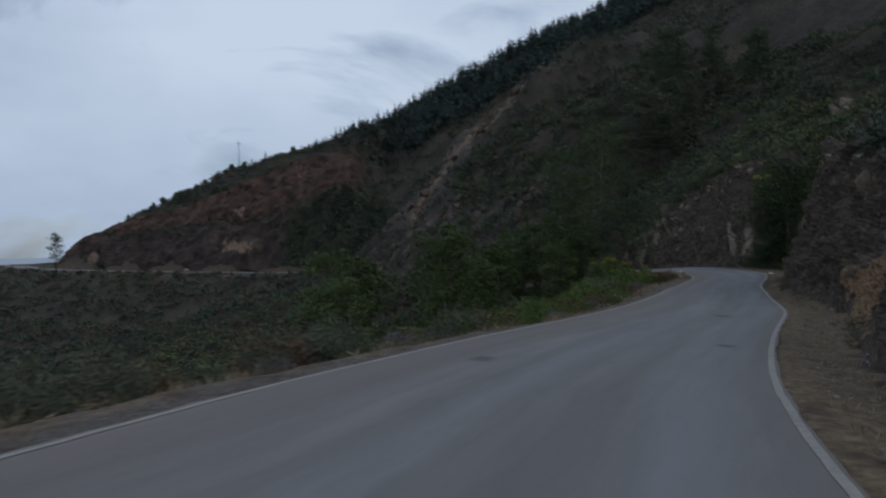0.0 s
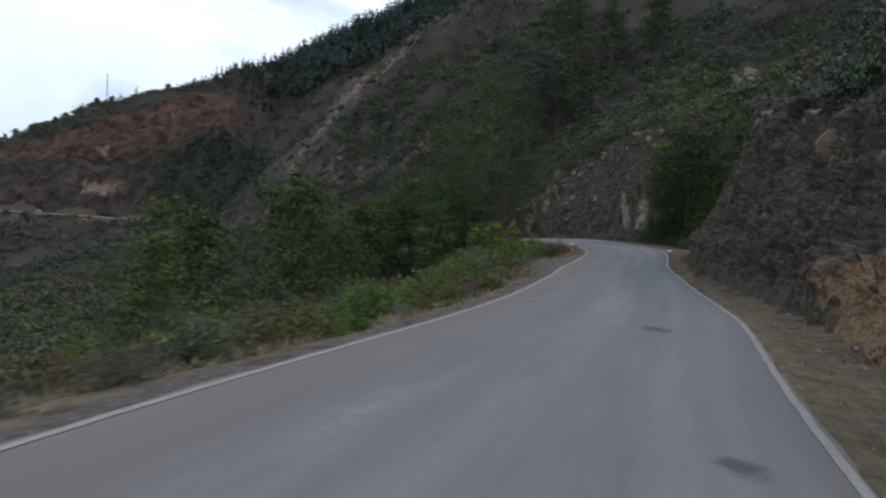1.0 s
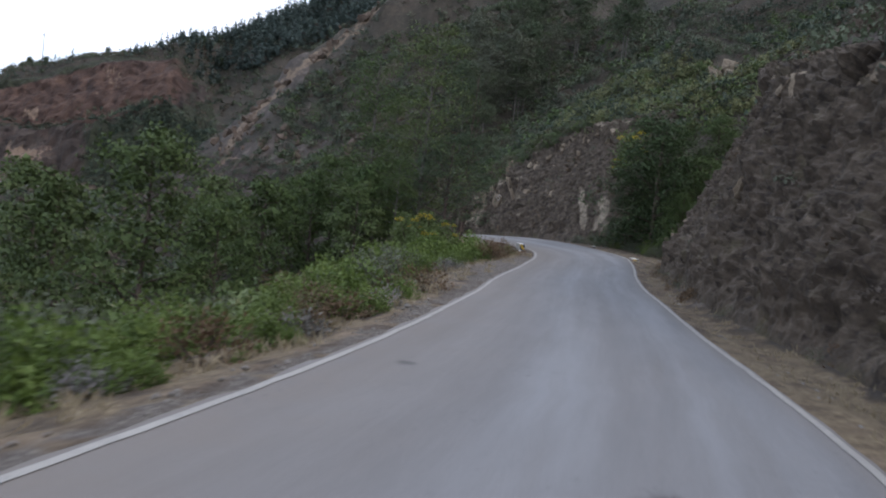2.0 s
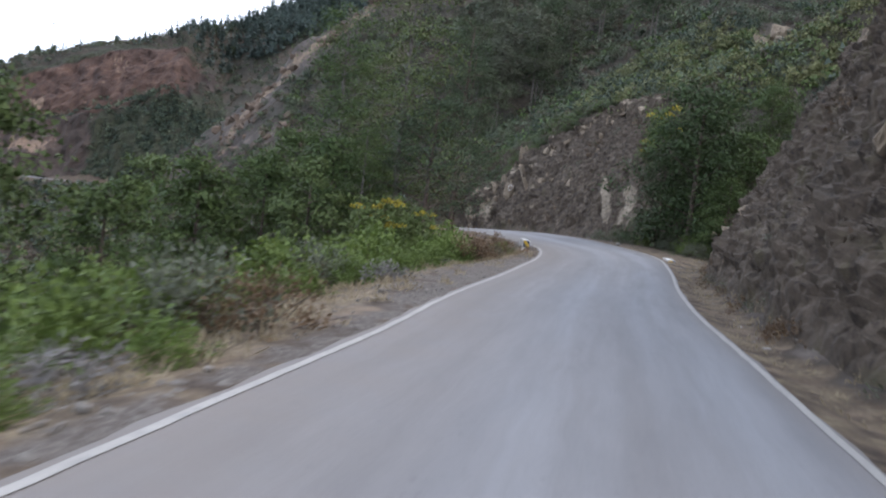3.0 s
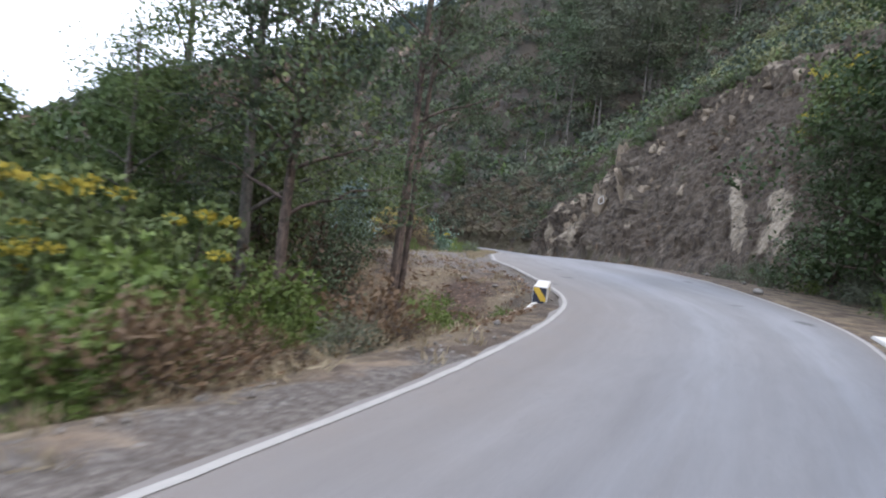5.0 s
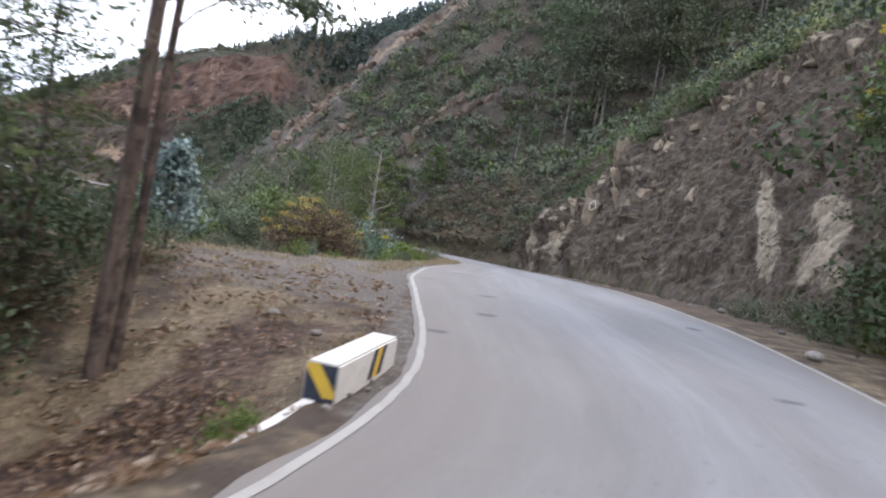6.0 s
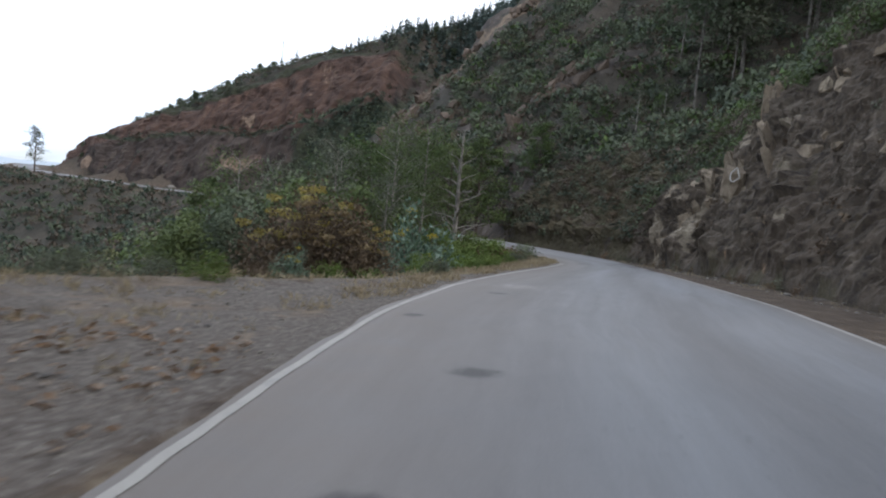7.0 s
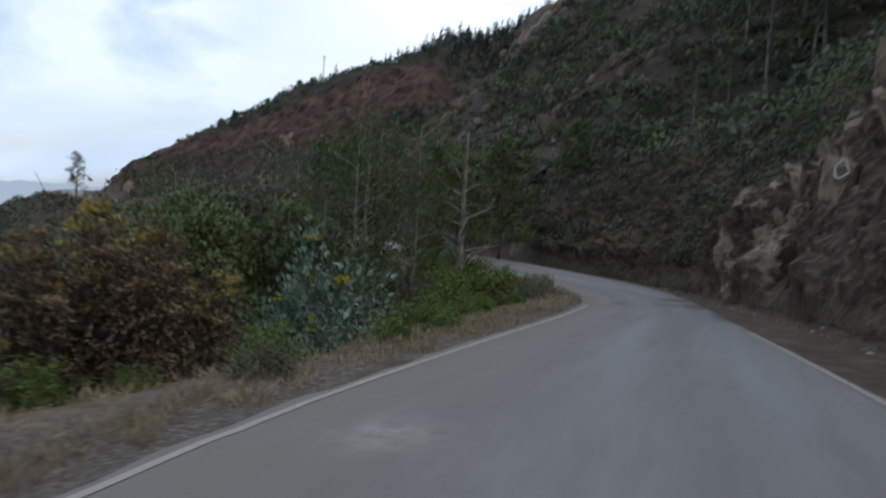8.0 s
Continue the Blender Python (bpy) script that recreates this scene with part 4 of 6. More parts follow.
def bend(a, b, rng, wobble, n=7, sag=0.0):
    t = np.linspace(0, 1, n)[:, None]
    p = np.asarray(a, float) * (1 - t) + np.asarray(b, float) * t
    off = np.cumsum(rng.normal(size=(n, 3)) * wobble, axis=0) * t * (1.15 - t)
    p = p + off
    p[:, 2] += sag * (t[:, 0] - t[:, 0] ** 2) * 4
    return p


def bush(name, label, seed, radius, height, material, clumps, per, leaf, slim=0.3, fine=False, flower=None, stems=5, loose=0.16, twiggy=False, heads=9, head=1.0):
    rng = np.random.RandomState(seed)
    root = tagged(new(name), label, "bush")
    tips = unit(rng, clumps, 0.5)
    tips[:, 2] = np.abs(tips[:, 2])
    reach = rng.uniform(0.45, 1.0, clumps)[:, None]
    tips = tips * reach * np.array([radius, radius, height]) * np.array([1, 1, 0.92]) + np.array([0, 0, 0.12 * height])
    at = np.repeat(tips, per, 0) + np.clip(rng.normal(size=(clumps * per, 3)), -1.7, 1.7) * loose * np.array([radius, radius, height])
    at[:, 2] = np.maximum(at[:, 2], rng.uniform(0, 0.12, len(at)) * height)
    out = at / (np.linalg.norm(at, axis=1)[:, None] + 1e-6) * 0.7 + unit(rng, len(at), 0.4)
    size = leaf * rng.uniform(0.6, 1.35, len(at))
    middle = np.repeat(tips, per, 0) * np.array([0.8, 0.8, 0.7])
    top_side = (at - middle) / (np.linalg.norm(at - middle, axis=1)[:, None] + 1e-6) + np.array([0, 0, 0.7]) + rng.normal(size=at.shape) * 0.35
    v, f = leaf_tris(rng, at, out, size, size * slim, top_side) if fine else leaf_quads(rng, at, out, size, size * slim, facing=top_side)
    part("foliage", v, f, material, root)
    limbs = [tube(bend((rng.normal() * 0.06, rng.normal() * 0.06, -0.15), tips[i % clumps] * 0.95, rng, 0.05 * radius, 4), np.linspace(0.022, 0.006, 4) * (0.6 + radius * 0.5), 3) for i in range(stems)]
    if twiggy:
        for i in range(clumps):
            for _ in range(2):
                limbs.append(tube(bend(tips[i] * 0.6, tips[i] + rng.normal(size=3) * 0.25 * radius, rng, 0.03, 3), np.linspace(0.008, 0.003, 3), 3))
    if flower:
        pick = np.argsort(-(tips[:, 2] + rng.uniform(0, 0.6, clumps) * height))[:heads]
        for p in pick:
            limbs.append(tube(bend(tips[p] * 0.5, tips[p] * 1.05 + np.array([0, 0, 0.05 * height]), rng, 0.02, 4), np.linspace(0.012, 0.007, 4), 3))
    part("stem", *join(limbs), TWIG, root)
    if flower:
        fa = unit(rng, 44) * np.array([0.1, 0.1, 0.045]) * head
        me = quick_mesh("bloom", *leaf_quads(rng, fa, unit(rng, 44, 1.2), 0.055 * head, 0.026 * head), flower)
        for p in pick:
            head = new("bloom", me)
            head.parent, head.location = root, tips[p] * 1.05 + np.array([0, 0, 0.05 * height])
            tagged(head, "yellow flower head")
    return root


def tree(name, label, seed, height, spread, girth, bark, material, limbs=9, bare=0.35, clumps=5, per=70, leaf=0.12, slim=0.28, lean=(0, 0), loose=0.4, droop=0.2, rise=0.35, second=0, close=False, flat=0.35):
    rng = np.random.RandomState(seed)
    root = tagged(new(name), label, "tree")
    top = np.array([lean[0], lean[1], height])
    stem = bend((0, 0, -0.5), top, rng, 0.045 * height / 6, 12)
    part("trunk", *tube(stem, np.linspace(1, 0.16, 12) ** 0.8 * girth, 9), bark, root)
    centres = []
    for i in range(limbs):
        h = bare + (1 - bare) * (i + rng.uniform(0.1, 0.9)) / limbs
        k = h * 11
        j = int(min(k, 10))
        base = stem[j] + (stem[j + 1] - stem[j]) * (k - j)
        a = i * 2.4 + rng.uniform(-0.5, 0.5)
        length = spread * (1.15 - 0.75 * (h - bare) / (1 - bare)) * rng.uniform(0.7, 1.1)
        end = base + np.array([math.cos(a) * length, math.sin(a) * length, length * rise * rng.uniform(0.5, 1.4)])
        path = bend(base, end, rng, 0.085 * length, 7, 0.06 * length)
        pieces = [tube(path, np.linspace(1, 0.2, 7) * girth * 0.36 * (1.15 - 0.6 * h), 4)]
        for _ in range(2 + second):
            q = path[rng.randint(2, 6)]
            tip = q + (end - base) * rng.uniform(0.2, 0.45) + rng.normal(size=3) * 0.22 * length
            pieces.append(tube(bend(q, tip, rng, 0.03 * length, 4), np.linspace(1, 0.3, 4) * girth * 0.1, 3))
            centres.append(tip)
        part("limb", *join(pieces), bark, root)
        centres += [path[rng.randint(3, 7)] + rng.normal(size=3) * 0.12 * length for _ in range(clumps)]
    if per:
        centres.append(stem[-1])
        centres = np.array(centres)
        pad = rng.normal(size=(len(centres) * per, 3)) * loose * np.array([1, 1, flat]) * np.repeat(rng.uniform(0.55, 1.25, len(centres)), per)[:, None]
        pad[:, 2] -= 0.25 * np.hypot(pad[:, 0], pad[:, 1])
        at = np.repeat(centres, per, 0) + pad
        size = leaf * rng.uniform(0.6, 1.3, len(at))
        top_side = np.array([0, 0, 1.0]) + pad / (loose + 1e-6) * 0.5 + rng.normal(size=at.shape) * 0.45
        v, f = leaf_quads(rng, at, unit(rng, len(at), 0.2), size, size * slim, droop, top_side) if close else leaf_tris(rng, at, unit(rng, len(at), 0.2 - droop), size, size * slim, top_side)
        axis = at * np.array([1, 1, 0]) / (spread + 1e-6)
        part("crown", v, f, material, root, normals=np.array([0, 0, 0.6]) + 0.5 * pad / loose + 0.7 * axis + rng.normal(size=at.shape) * 0.25)
    return root


class Planter:
    """Places copies of a few prototypes; the prototypes themselves take the first places."""

    def __init__(self, protos, group):
        self.protos, self.fresh, self.group = protos, list(protos), group
        for p in protos:
            tagged(p, group=group)

    def put(self, i, x, y, size=1.0, turn=0.0, sink=0.05, z=None):
        z = float(terrain_z(x, y)) - sink if z is None else z
        m = pose(x, y, z, 0, 0, turn) @ Matrix.Diagonal((size, size, size, 1))
        p = self.protos[i % len(self.protos)]
        if p in self.fresh:
            self.fresh.remove(p)
            p.matrix_basis = m
            return p
        ob = copy_thing(p, Matrix.Identity(4))
        ob.matrix_basis = m
        return ob


def scrub(name, label, xyz, size, per, leaf, material, seed, squat=0.75, category="scrub", up=0.5, slim=0.5):
    """Uncountable shrubs as one mass of leaf sprays, each shrub a heap of a few domes with shaded gaps between them."""
    rng = np.random.RandomState(seed)
    n = len(xyz)
    blobs = 4 if per < 40 else 6
    c = unit(rng, n * blobs, 0.35).reshape(n, blobs, 3) * rng.uniform(0.15, 0.7, (n, blobs, 1))
    c[..., 2] = np.abs(c[..., 2]) * squat + 0.1
    c = xyz[:, None] + c * size[:, None, None]
    k = per // blobs
    out = unit(rng, n * blobs * k, up)
    out[:, 2] = np.maximum(out[:, 2], -0.25)
    reach = np.repeat(size, blobs * k) * np.repeat(rng.uniform(0.24, 0.48, n * blobs), k) * rng.uniform(0.7, 1.08, n * blobs * k)
    at = np.repeat(c.reshape(-1, 3), k, 0) + out * reach[:, None] * np.array([1, 1, 0.85])
    L = leaf * rng.uniform(0.6, 1.45, len(at)) * np.repeat(np.clip(size, 0.6, 1.6), blobs * k)
    along = np.cross(out, rng.normal(size=out.shape))
    along = along / (np.linalg.norm(along, axis=1)[:, None] + 1e-6) + out * 0.5 + np.array([0, 0, 0.2])
    v, f = leaf_tris(rng, at, along, L, L * slim, out + np.array([0, 0, 0.3]) + rng.normal(size=out.shape) * 0.3)
    middle = np.repeat(xyz, blobs * k, 0)
    normals = 0.7 * out + 0.6 * (at - middle) / np.repeat(size, blobs * k)[:, None] + np.array([0, 0, 0.25]) + rng.normal(size=out.shape) * 0.12
    return tagged(part(name, v, f, material, normals=normals), label, category, kind="stuff")


def sample_hill(rng, n, x0, x1, y0, y1, keep):
    """Random spots on the ground in a box where keep(x, y, u, d) holds; u uphill of the cut's foot, d downhill of the road."""
    x, y = rng.uniform(x0, x1, n), rng.uniform(y0, y1, n)
    uu = np.where(inside(x, y, UPHILL), seg_dist(x, y, FOOT), 0)
    dd = np.where(inside(x, y, VALLEY), seg_dist(x, y, OUTER), 0)
    ok = keep(x, y, uu, dd)
    x, y = x[ok], y[ok]
    return np.stack([x, y, terrain_z(x, y)], -1)


# ---------------------------------------------------------------- hillside cover
rng = np.random.RandomState(7)


def patchy(x, y, seed, level, size=16):
    return waves(x, y, size, seed) > level


def top_of_cut(x, y):
    return cut_height(x, y) * cut_back(x, y)


def off_scars(x, y):
    far, flank = seg_dist(x, y, SCAR), np.minimum(seg_dist(x, y, FLANK), seg_dist(x, y, KNOB) + 3)
    return (far > 2.6) & ((far > 8) | (x > 6) | (waves(x, y, 5, 83) > 0.25)) & ((flank > 5.0 + 2.5 * waves(x, y, 7, 84)) | (waves(x, y, 4, 85) > 0.05))


near_box = (5, 70, 4, 104)
for name, label, n, seed, level, material, big, per, leaf in (
        ("green_scrub", "olive leafy scrub covering the slope", 8000, 51, -0.45, SCRUB_OLIVE, 0.95, 42, 0.135),
        ("dark_scrub", "dark green scrub covering the slope", 6000, 52, -0.4, SCRUB_DARK, 1.1, 42, 0.145),
        ("dry_scrub", "dry brown scrub covering the slope", 4500, 53, -0.25, SCRUB_BROWN, 0.8, 42, 0.12),
        ("bright_scrub", "fresh green scrub covering the slope", 1700, 54, -0.2, LEAF_MID, 1.0, 48, 0.18)):
    spots = sample_hill(rng, n * 2, *near_box, lambda x, y, a, b: (a > top_of_cut(x, y) * 1.02) & (a < np.where(y < 45, top_of_cut(x, y) + 9, 36)) & (waves(x, y, 16, seed) > level + (-0.5 if name == "dry_scrub" else 0.4) * np.maximum(np.clip((a - top_of_cut(x, y) - 9) / 5, 0, 1) * (y < 98), y < 67) + (0.3 if name == "green_scrub" else 0) * (y > 98)))
    scrub(name, label, spots, big * rng.uniform(0.4, 1.3, len(spots)), per, leaf, material, seed)
def not_quarried(x, y):
    return ~((in_quarry(x, y) > 0.3) & (terrain_z(x, y, False) - road_z(x, y) < bench(x, y)[1] + 0.5) & (rng.uniform(size=len(x)) < 0.93))


for name, label, n, seed, level, material, big in (
        ("far_green_scrub", "olive scrub covering the far slope", 9500, 61, -0.7, SCRUB_OLIVE, 1.2),
        ("far_dark_scrub", "dark scrub covering the far slope", 9000, 62, -0.45, SCRUB_DARK, 1.4),
        ("far_dry_scrub", "brown dry scrub covering the far slope", 7500, 63, -0.5, SCRUB_BROWN, 1.1)):
    spots = sample_hill(rng, n, -135, 90, 152, 285, lambda x, y, a, b: (a > top_of_cut(x, y)) & patchy(x, y, seed, level, 30) & off_scars(x, y) & not_quarried(x, y))
    scrub(name, label, spots, big * rng.uniform(0.4, 1.3, len(spots)), 20, 0.28, material, seed, slim=0.4)
for name, label, n, seed, level, material, big in (
        ("spur_scrub", "soft olive scrub covering the spur", 5600, 66, -0.35, SCRUB_OLIVE, 1.45),
        ("spur_scrub", "dark green scrub covering the spur", 3600, 67, -0.15, SCRUB_DARK, 1.65),
        ("spur_scrub", "fresh green scrub on the spur", 2600, 69, 0.1, LEAF_MID, 1.5),
        ("spur_scrub", "brown leafless scrub covering the spur", 5600, 68, -0.5, SCRUB_BROWN, 1.0)):
    spots = sample_hill(rng, n, -25, 62, 98, 160, lambda x, y, a, b: (a > top_of_cut(x, y)) & (a < 48) & patchy(x, y, seed, level, 9) & off_scars(x, y))
    scrub(name, label, spots, big * rng.uniform(0.45, 1.25, len(spots)), 36, 0.19, material, seed, slim=0.42)
# growth on the faces of the cuts
for n, y0, level, material, big, leaf, seed, label in ((4200, 14, 0.25, LEAF_RUSSET, 0.45, 0.13, 56, "dry brown scrub clinging to the cut face"), (2000, 14, 0.35, LEAF_OLIVE, 0.45, 0.13, 59, "olive scrub clinging to the cut face")):
    spots = sample_hill(rng, n, 5, 35, y0, 125, lambda x, y, a, b: (a > 0.3) & (a < top_of_cut(x, y)) & (patchy(x, y, seed, level, 6) | (y > 100)))
    spots[:, 2] = terrain_z(spots[:, 0], spots[:, 1], False) + 0.15
    scrub("face_scrub", label, spots, big * rng.uniform(0.5, 1.3, len(spots)), 48, leaf, material, seed)
spots = sample_hill(rng, 15000, 8, 35, 20, 108, lambda x, y, a, b: (a > 0.2) & (a < top_of_cut(x, y)) & (waves(x, y, 3.5, 47) > np.where(y > 62, 0.3, 0.5)))
spots[:, 2] = terrain_z(spots[:, 0], spots[:, 1], False) + 0.1
scrub("dry_growth", "matted grey-brown dry grass and twigs on the rock face", spots, rng.uniform(0.25, 0.6, len(spots)), 28, 0.15, DRY_TWIGS, 48, squat=0.4, slim=0.2)
for n, material, seed, label in ((4200, SCRUB_DARK, 57, "dark scrub clinging to the cut face"), (3600, SCRUB_OLIVE, 58, "olive scrub clinging to the cut face"), (2600, SCRUB_BROWN, 60, "brown scrub clinging to the cut face")):
    spots = sample_hill(rng, n, -25, 25, 99, 172, lambda x, y, a, b: (a > 0.3) & (a < top_of_cut(x, y) * 1.3) & patchy(x, y, seed, -0.4, 9))
    spots[:, 2] = terrain_z(spots[:, 0], spots[:, 1], False) + 0.1
    scrub("face_scrub", label, spots, 1.0 * rng.uniform(0.5, 1.3, len(spots)), 60, 0.13, material, seed)
for n, material, seed, label in ((3400, SCRUB_DARK, 64, "dark scrub on the far cut"), (3000, SCRUB_BROWN, 65, "dry scrub on the far cut")):
    spots = sample_hill(rng, n, -125, -12, 204, 262, lambda x, y, a, b: (a > 0.5) & (a < 26) & ((bell(terrain_z(x, y, False) - road_z(x, y), bench(x, y)[0] + 0.5, 1.6) > 0.35) | (terrain_z(x, y, False) - road_z(x, y) < 7) & patchy(x, y, seed, 0.25, 12)) & (x > -100))
    spots[:, 2] = terrain_z(spots[:, 0], spots[:, 1], False) + 0.1
    scrub("far_face_scrub", label, spots, 1.0 * rng.uniform(0.35, 1.0, len(spots)), 24, 0.36, material, seed)
for n, material, seed, label in ((9000, SCRUB_DARK, 78, "dark scrub filling the far ravine"), (5000, SCRUB_OLIVE, 79, "olive scrub filling the far ravine")):
    spots = sample_hill(rng, n, -56, -12, 180, 236, lambda x, y, a, b: (a > 0.5) & (a < 12) & (rng.uniform(size=len(x)) < np.clip((x + 50) / 14, 0, 1) ** 1.5))
    spots[:, 2] = terrain_z(spots[:, 0], spots[:, 1], False) + 0.1
    scrub("ravine_scrub", label, spots, 1.2 * rng.uniform(0.5, 1.3, len(spots)), 24, 0.28, material, seed, slim=0.4)
for material, count, seed, label in ((SCRUB_OLIVE, 200, 104, "olive shrubs over the upper rock face"), (LEAF_MID, 240, 105, "green shrubs over the upper rock face"), (SCRUB_BROWN, 110, 106, "brown shrubs over the upper rock face")):
    spots = []
    for _ in range(count):
        y_ = rng.uniform(83, 101)
        j = int(np.argmin(np.abs(foot_line[:, 1] - y_)))
        spots.append(cliff_base(j, rng.uniform(rock_top(y_) + 0.02, 1.12)))
    scrub("crest_scrub", label, np.array(spots), rng.uniform(0.5, 1.15, count), 150, 0.115, material, seed, slim=0.3)
for material, n, level, seed, label in ((SCRUB_PALE, 6500, -0.35, 107, "pale olive grassy scrub on the crest above the cut"), (LEAF_FRESH, 2200, 0.05, 108, "fresh green scrub on the crest above the cut")):
    spots = sample_hill(rng, n, 20, 60, 66, 97, lambda x, y, a, b: (a > top_of_cut(x, y) * 0.98) & (a < top_of_cut(x, y) + np.interp(y, [66, 75, 100], [8, 10, 7])) & patchy(x, y, seed, level, 7))
    scrub("crest_scrub", label, spots, rng.uniform(0.5, 1.2, len(spots)), 60, 0.17, material, seed, slim=0.34)
# the gully below the road
for name, label, n, seed, material, big, per, leaf in (
        ("gully_scrub", "green thicket filling the gully", 2500, 71, LEAF_FRESH, 1.4, 48, 0.19),
        ("gully_scrub", "pale olive thicket filling the gully", 2600, 72, SCRUB_PALE, 1.25, 48, 0.17),
        ("gully_scrub", "dry brown thicket filling the gully", 1500, 73, LEAF_RUSSET, 1.2, 54, 0.15)):
    spots = sample_hill(rng, n, -45, 20, 10, 130, lambda x, y, a, b: (b > shoulder(x, y) + 2.5) & patchy(x, y, seed, -0.35, 14) & ~((y > 54) & (y < 71) & (x > 11.5)) & ~((y > 62) & (y < 82) & (x > 5)))
    away = seg_dist(spots[:, 0], spots[:, 1], OUTER)
    scrub(name, label, spots, big * rng.uniform(0.5, 1.2, len(spots)) * np.interp(away, [3, 7, 14], [0.45, 0.7, 1]), per, leaf, material, seed)
for seed, material, label in ((75, SCRUB_DARK, "dark thicket in the valley"), (76, SCRUB_OLIVE, "olive thicket in the valley"), (77, SCRUB_BROWN, "brown thicket in the valley")):
    spots = sample_hill(rng, 2000, -60, 6, 66, 150, lambda x, y, a, b: (b > 2.0) & patchy(x, y, seed, -0.6, 12))
    scrub("valley_scrub", label, spots, 1.25 * rng.uniform(0.5, 1.3, len(spots)), 42, 0.2, material, seed, slim=0.42)
    spots = sample_hill(rng, 1600, -150, -10, 110, 240, lambda x, y, a, b: (b > 2.0) & ((x < -58) | (y > 148)) & patchy(x, y, seed, -0.6, 24))
    scrub("valley_scrub", "distant " + label, spots, 1.8 * rng.uniform(0.5, 1.3, len(spots)), 24, 0.3, material, seed + 10)


# pines along the ridge
def pine_wood(spots, seed):
    r = np.random.RandomState(seed)
    pieces, faces_out = [], []
    for x, y, z in spots:
        h = r.uniform(4.6, 7.4) * float(np.interp(x, [-75, -35, 0], [0.3, 0.5, 1]))
        t = np.clip(np.repeat(np.linspace(0.12, 1, 7), 4) + r.uniform(-0.07, 0.07, 28), 0.08, 1)
        a = r.uniform(0, 6.283, len(t))
        reach = (1 - t) ** 0.8 * h * 0.24 + 0.1
        at = np.stack([x + np.cos(a) * reach * 0.15, y + np.sin(a) * reach * 0.15, z + t * h], -1)
        head = np.stack([np.cos(a), np.sin(a), r.uniform(-0.2, 0.9, len(t))], -1)
        pieces.append(leaf_tris(r, at, head, reach * r.uniform(0.8, 1.5, len(t)), 0.16 + reach * 0.26))
        faces_out.append(head + np.array([0, 0, 0.7]))
    return (*join(pieces), np.concatenate(faces_out))


spots = sample_hill(rng, 6200, -78, 110, 235, 335, lambda x, y, a, b: (a > 20) & (rng.uniform(size=len(x)) < 0.75 * np.clip((x + 80) / 54, 0.1, 1) ** 3.2))
ridge_line = np.interp(spots[:, 0], [-170, -126, -116, -104, -93, -70, -37, -28, -9, 34, 69, 150, 600], [-8, 0, 10.5, 14.5, 19.5, 30.5, 38.2, 43, 55, 81, 98, 131, 200])
spots = spots[spots[:, 2] > ridge_line - 22]
wood_v, wood_f, wood_n = pine_wood(spots, 81)
tagged(part("pine_wood", wood_v, wood_f, PINE_HAZED, normals=wood_n), "dark pine plantation along the ridge, green paled and blued for haze", "pine wood", kind="stuff")

# ---------------------------------------------------------------- trees
ALDERS = Planter([tree("alder_tree", "dark green feathery tree on the slope below the road", 101 + i, 10.5, 3.5, 0.17, BARK, (LEAF_MID, LEAF_FRESH, LEAF_MID, LEAF_FRESH)[i], limbs=20, bare=0.1, clumps=4, per=60, leaf=0.21, slim=0.52, loose=0.52, flat=0.42) for i in range(4)],
                 "trees below the road")
for i, (x, y, top) in enumerate([(0.0, 43.5, 3.0), (7.2, 62, 3.8), (3.5, 57, 1.8), (8.0, 54.0, 2.2), (5.2, 66, 2.6), (0.5, 63, 1.8), (-6, 56, 1.2), (-10, 66, 1.2), (2.0, 49, 0.8),
                                 (-5.5, 41, 0.2), (8.6, 97, 3.4), (0, 97, 0.3), (12.0, 112, 5.0), (4, 105, 2.0), (6.0, 59.4, 2.4), (11.2, 105, 4.0), (9.0, 110, 4.4), (10.6, 60.2, 3.0), (8.8, 57.2, 3.4), (11.2, 58.6, 2.2), (-3, 104, 0.6), (5.0, 91, 0.2), (15.5, 116, 3.2)]):
    ALDERS.put(i, x, y, max(0.35, (top - float(terrain_z(x, y))) / 10.5), i * 77)
ROUND = Planter([tree("rounded_tree", "low rounded olive green tree beyond the lay-by", 115 + i, 5.0, 2.6, 0.1, BARK, (LEAF_FRESH, SCRUB_OLIVE)[i], limbs=20, bare=0.05, clumps=5, per=56, leaf=0.16, slim=0.42, loose=0.5, flat=0.7) for i in range(2)], "trees beyond the lay-by")
for i, (x, y, top) in enumerate([(10.4, 83.5, 0.9), (9.4, 82.0, 0.2), (9.2, 86.6, 0.7), (7.4, 86.0, 0.4), (8.8, 78.6, -0.3), (10.0, 79.6, 0.0), (11.2, 87.6, 0.9), (7.2, 91.5, 1.2)]):
    ROUND.put(i, x, y, max(0.3, (top - float(terrain_z(x, y))) / 5.0), i * 83)
NEAR = Planter([tree("roadside_alder", "tall feathery dark green tree behind the roadside bushes", 111 + i, 11, 2.5, 0.12, BARK_GREY, LEAF_MID if i else LEAF_FRESH, limbs=22, bare=0.22, clumps=7, per=50, leaf=0.1, slim=0.3, loose=0.46, close=True, rise=0.5) for i in range(2)],
               "tall trees behind the bend")
for i, (x, y, top) in enumerate([(11.5, 56.4, 10.8), (9.0, 59.5, 9.4), (10.4, 61.6, 7.6), (9.9, 54.4, 3.9), (12.2, 60.9, 4.4)]):
    NEAR.put(i, x, y, (top - float(terrain_z(x, y))) / 11, i * 140)
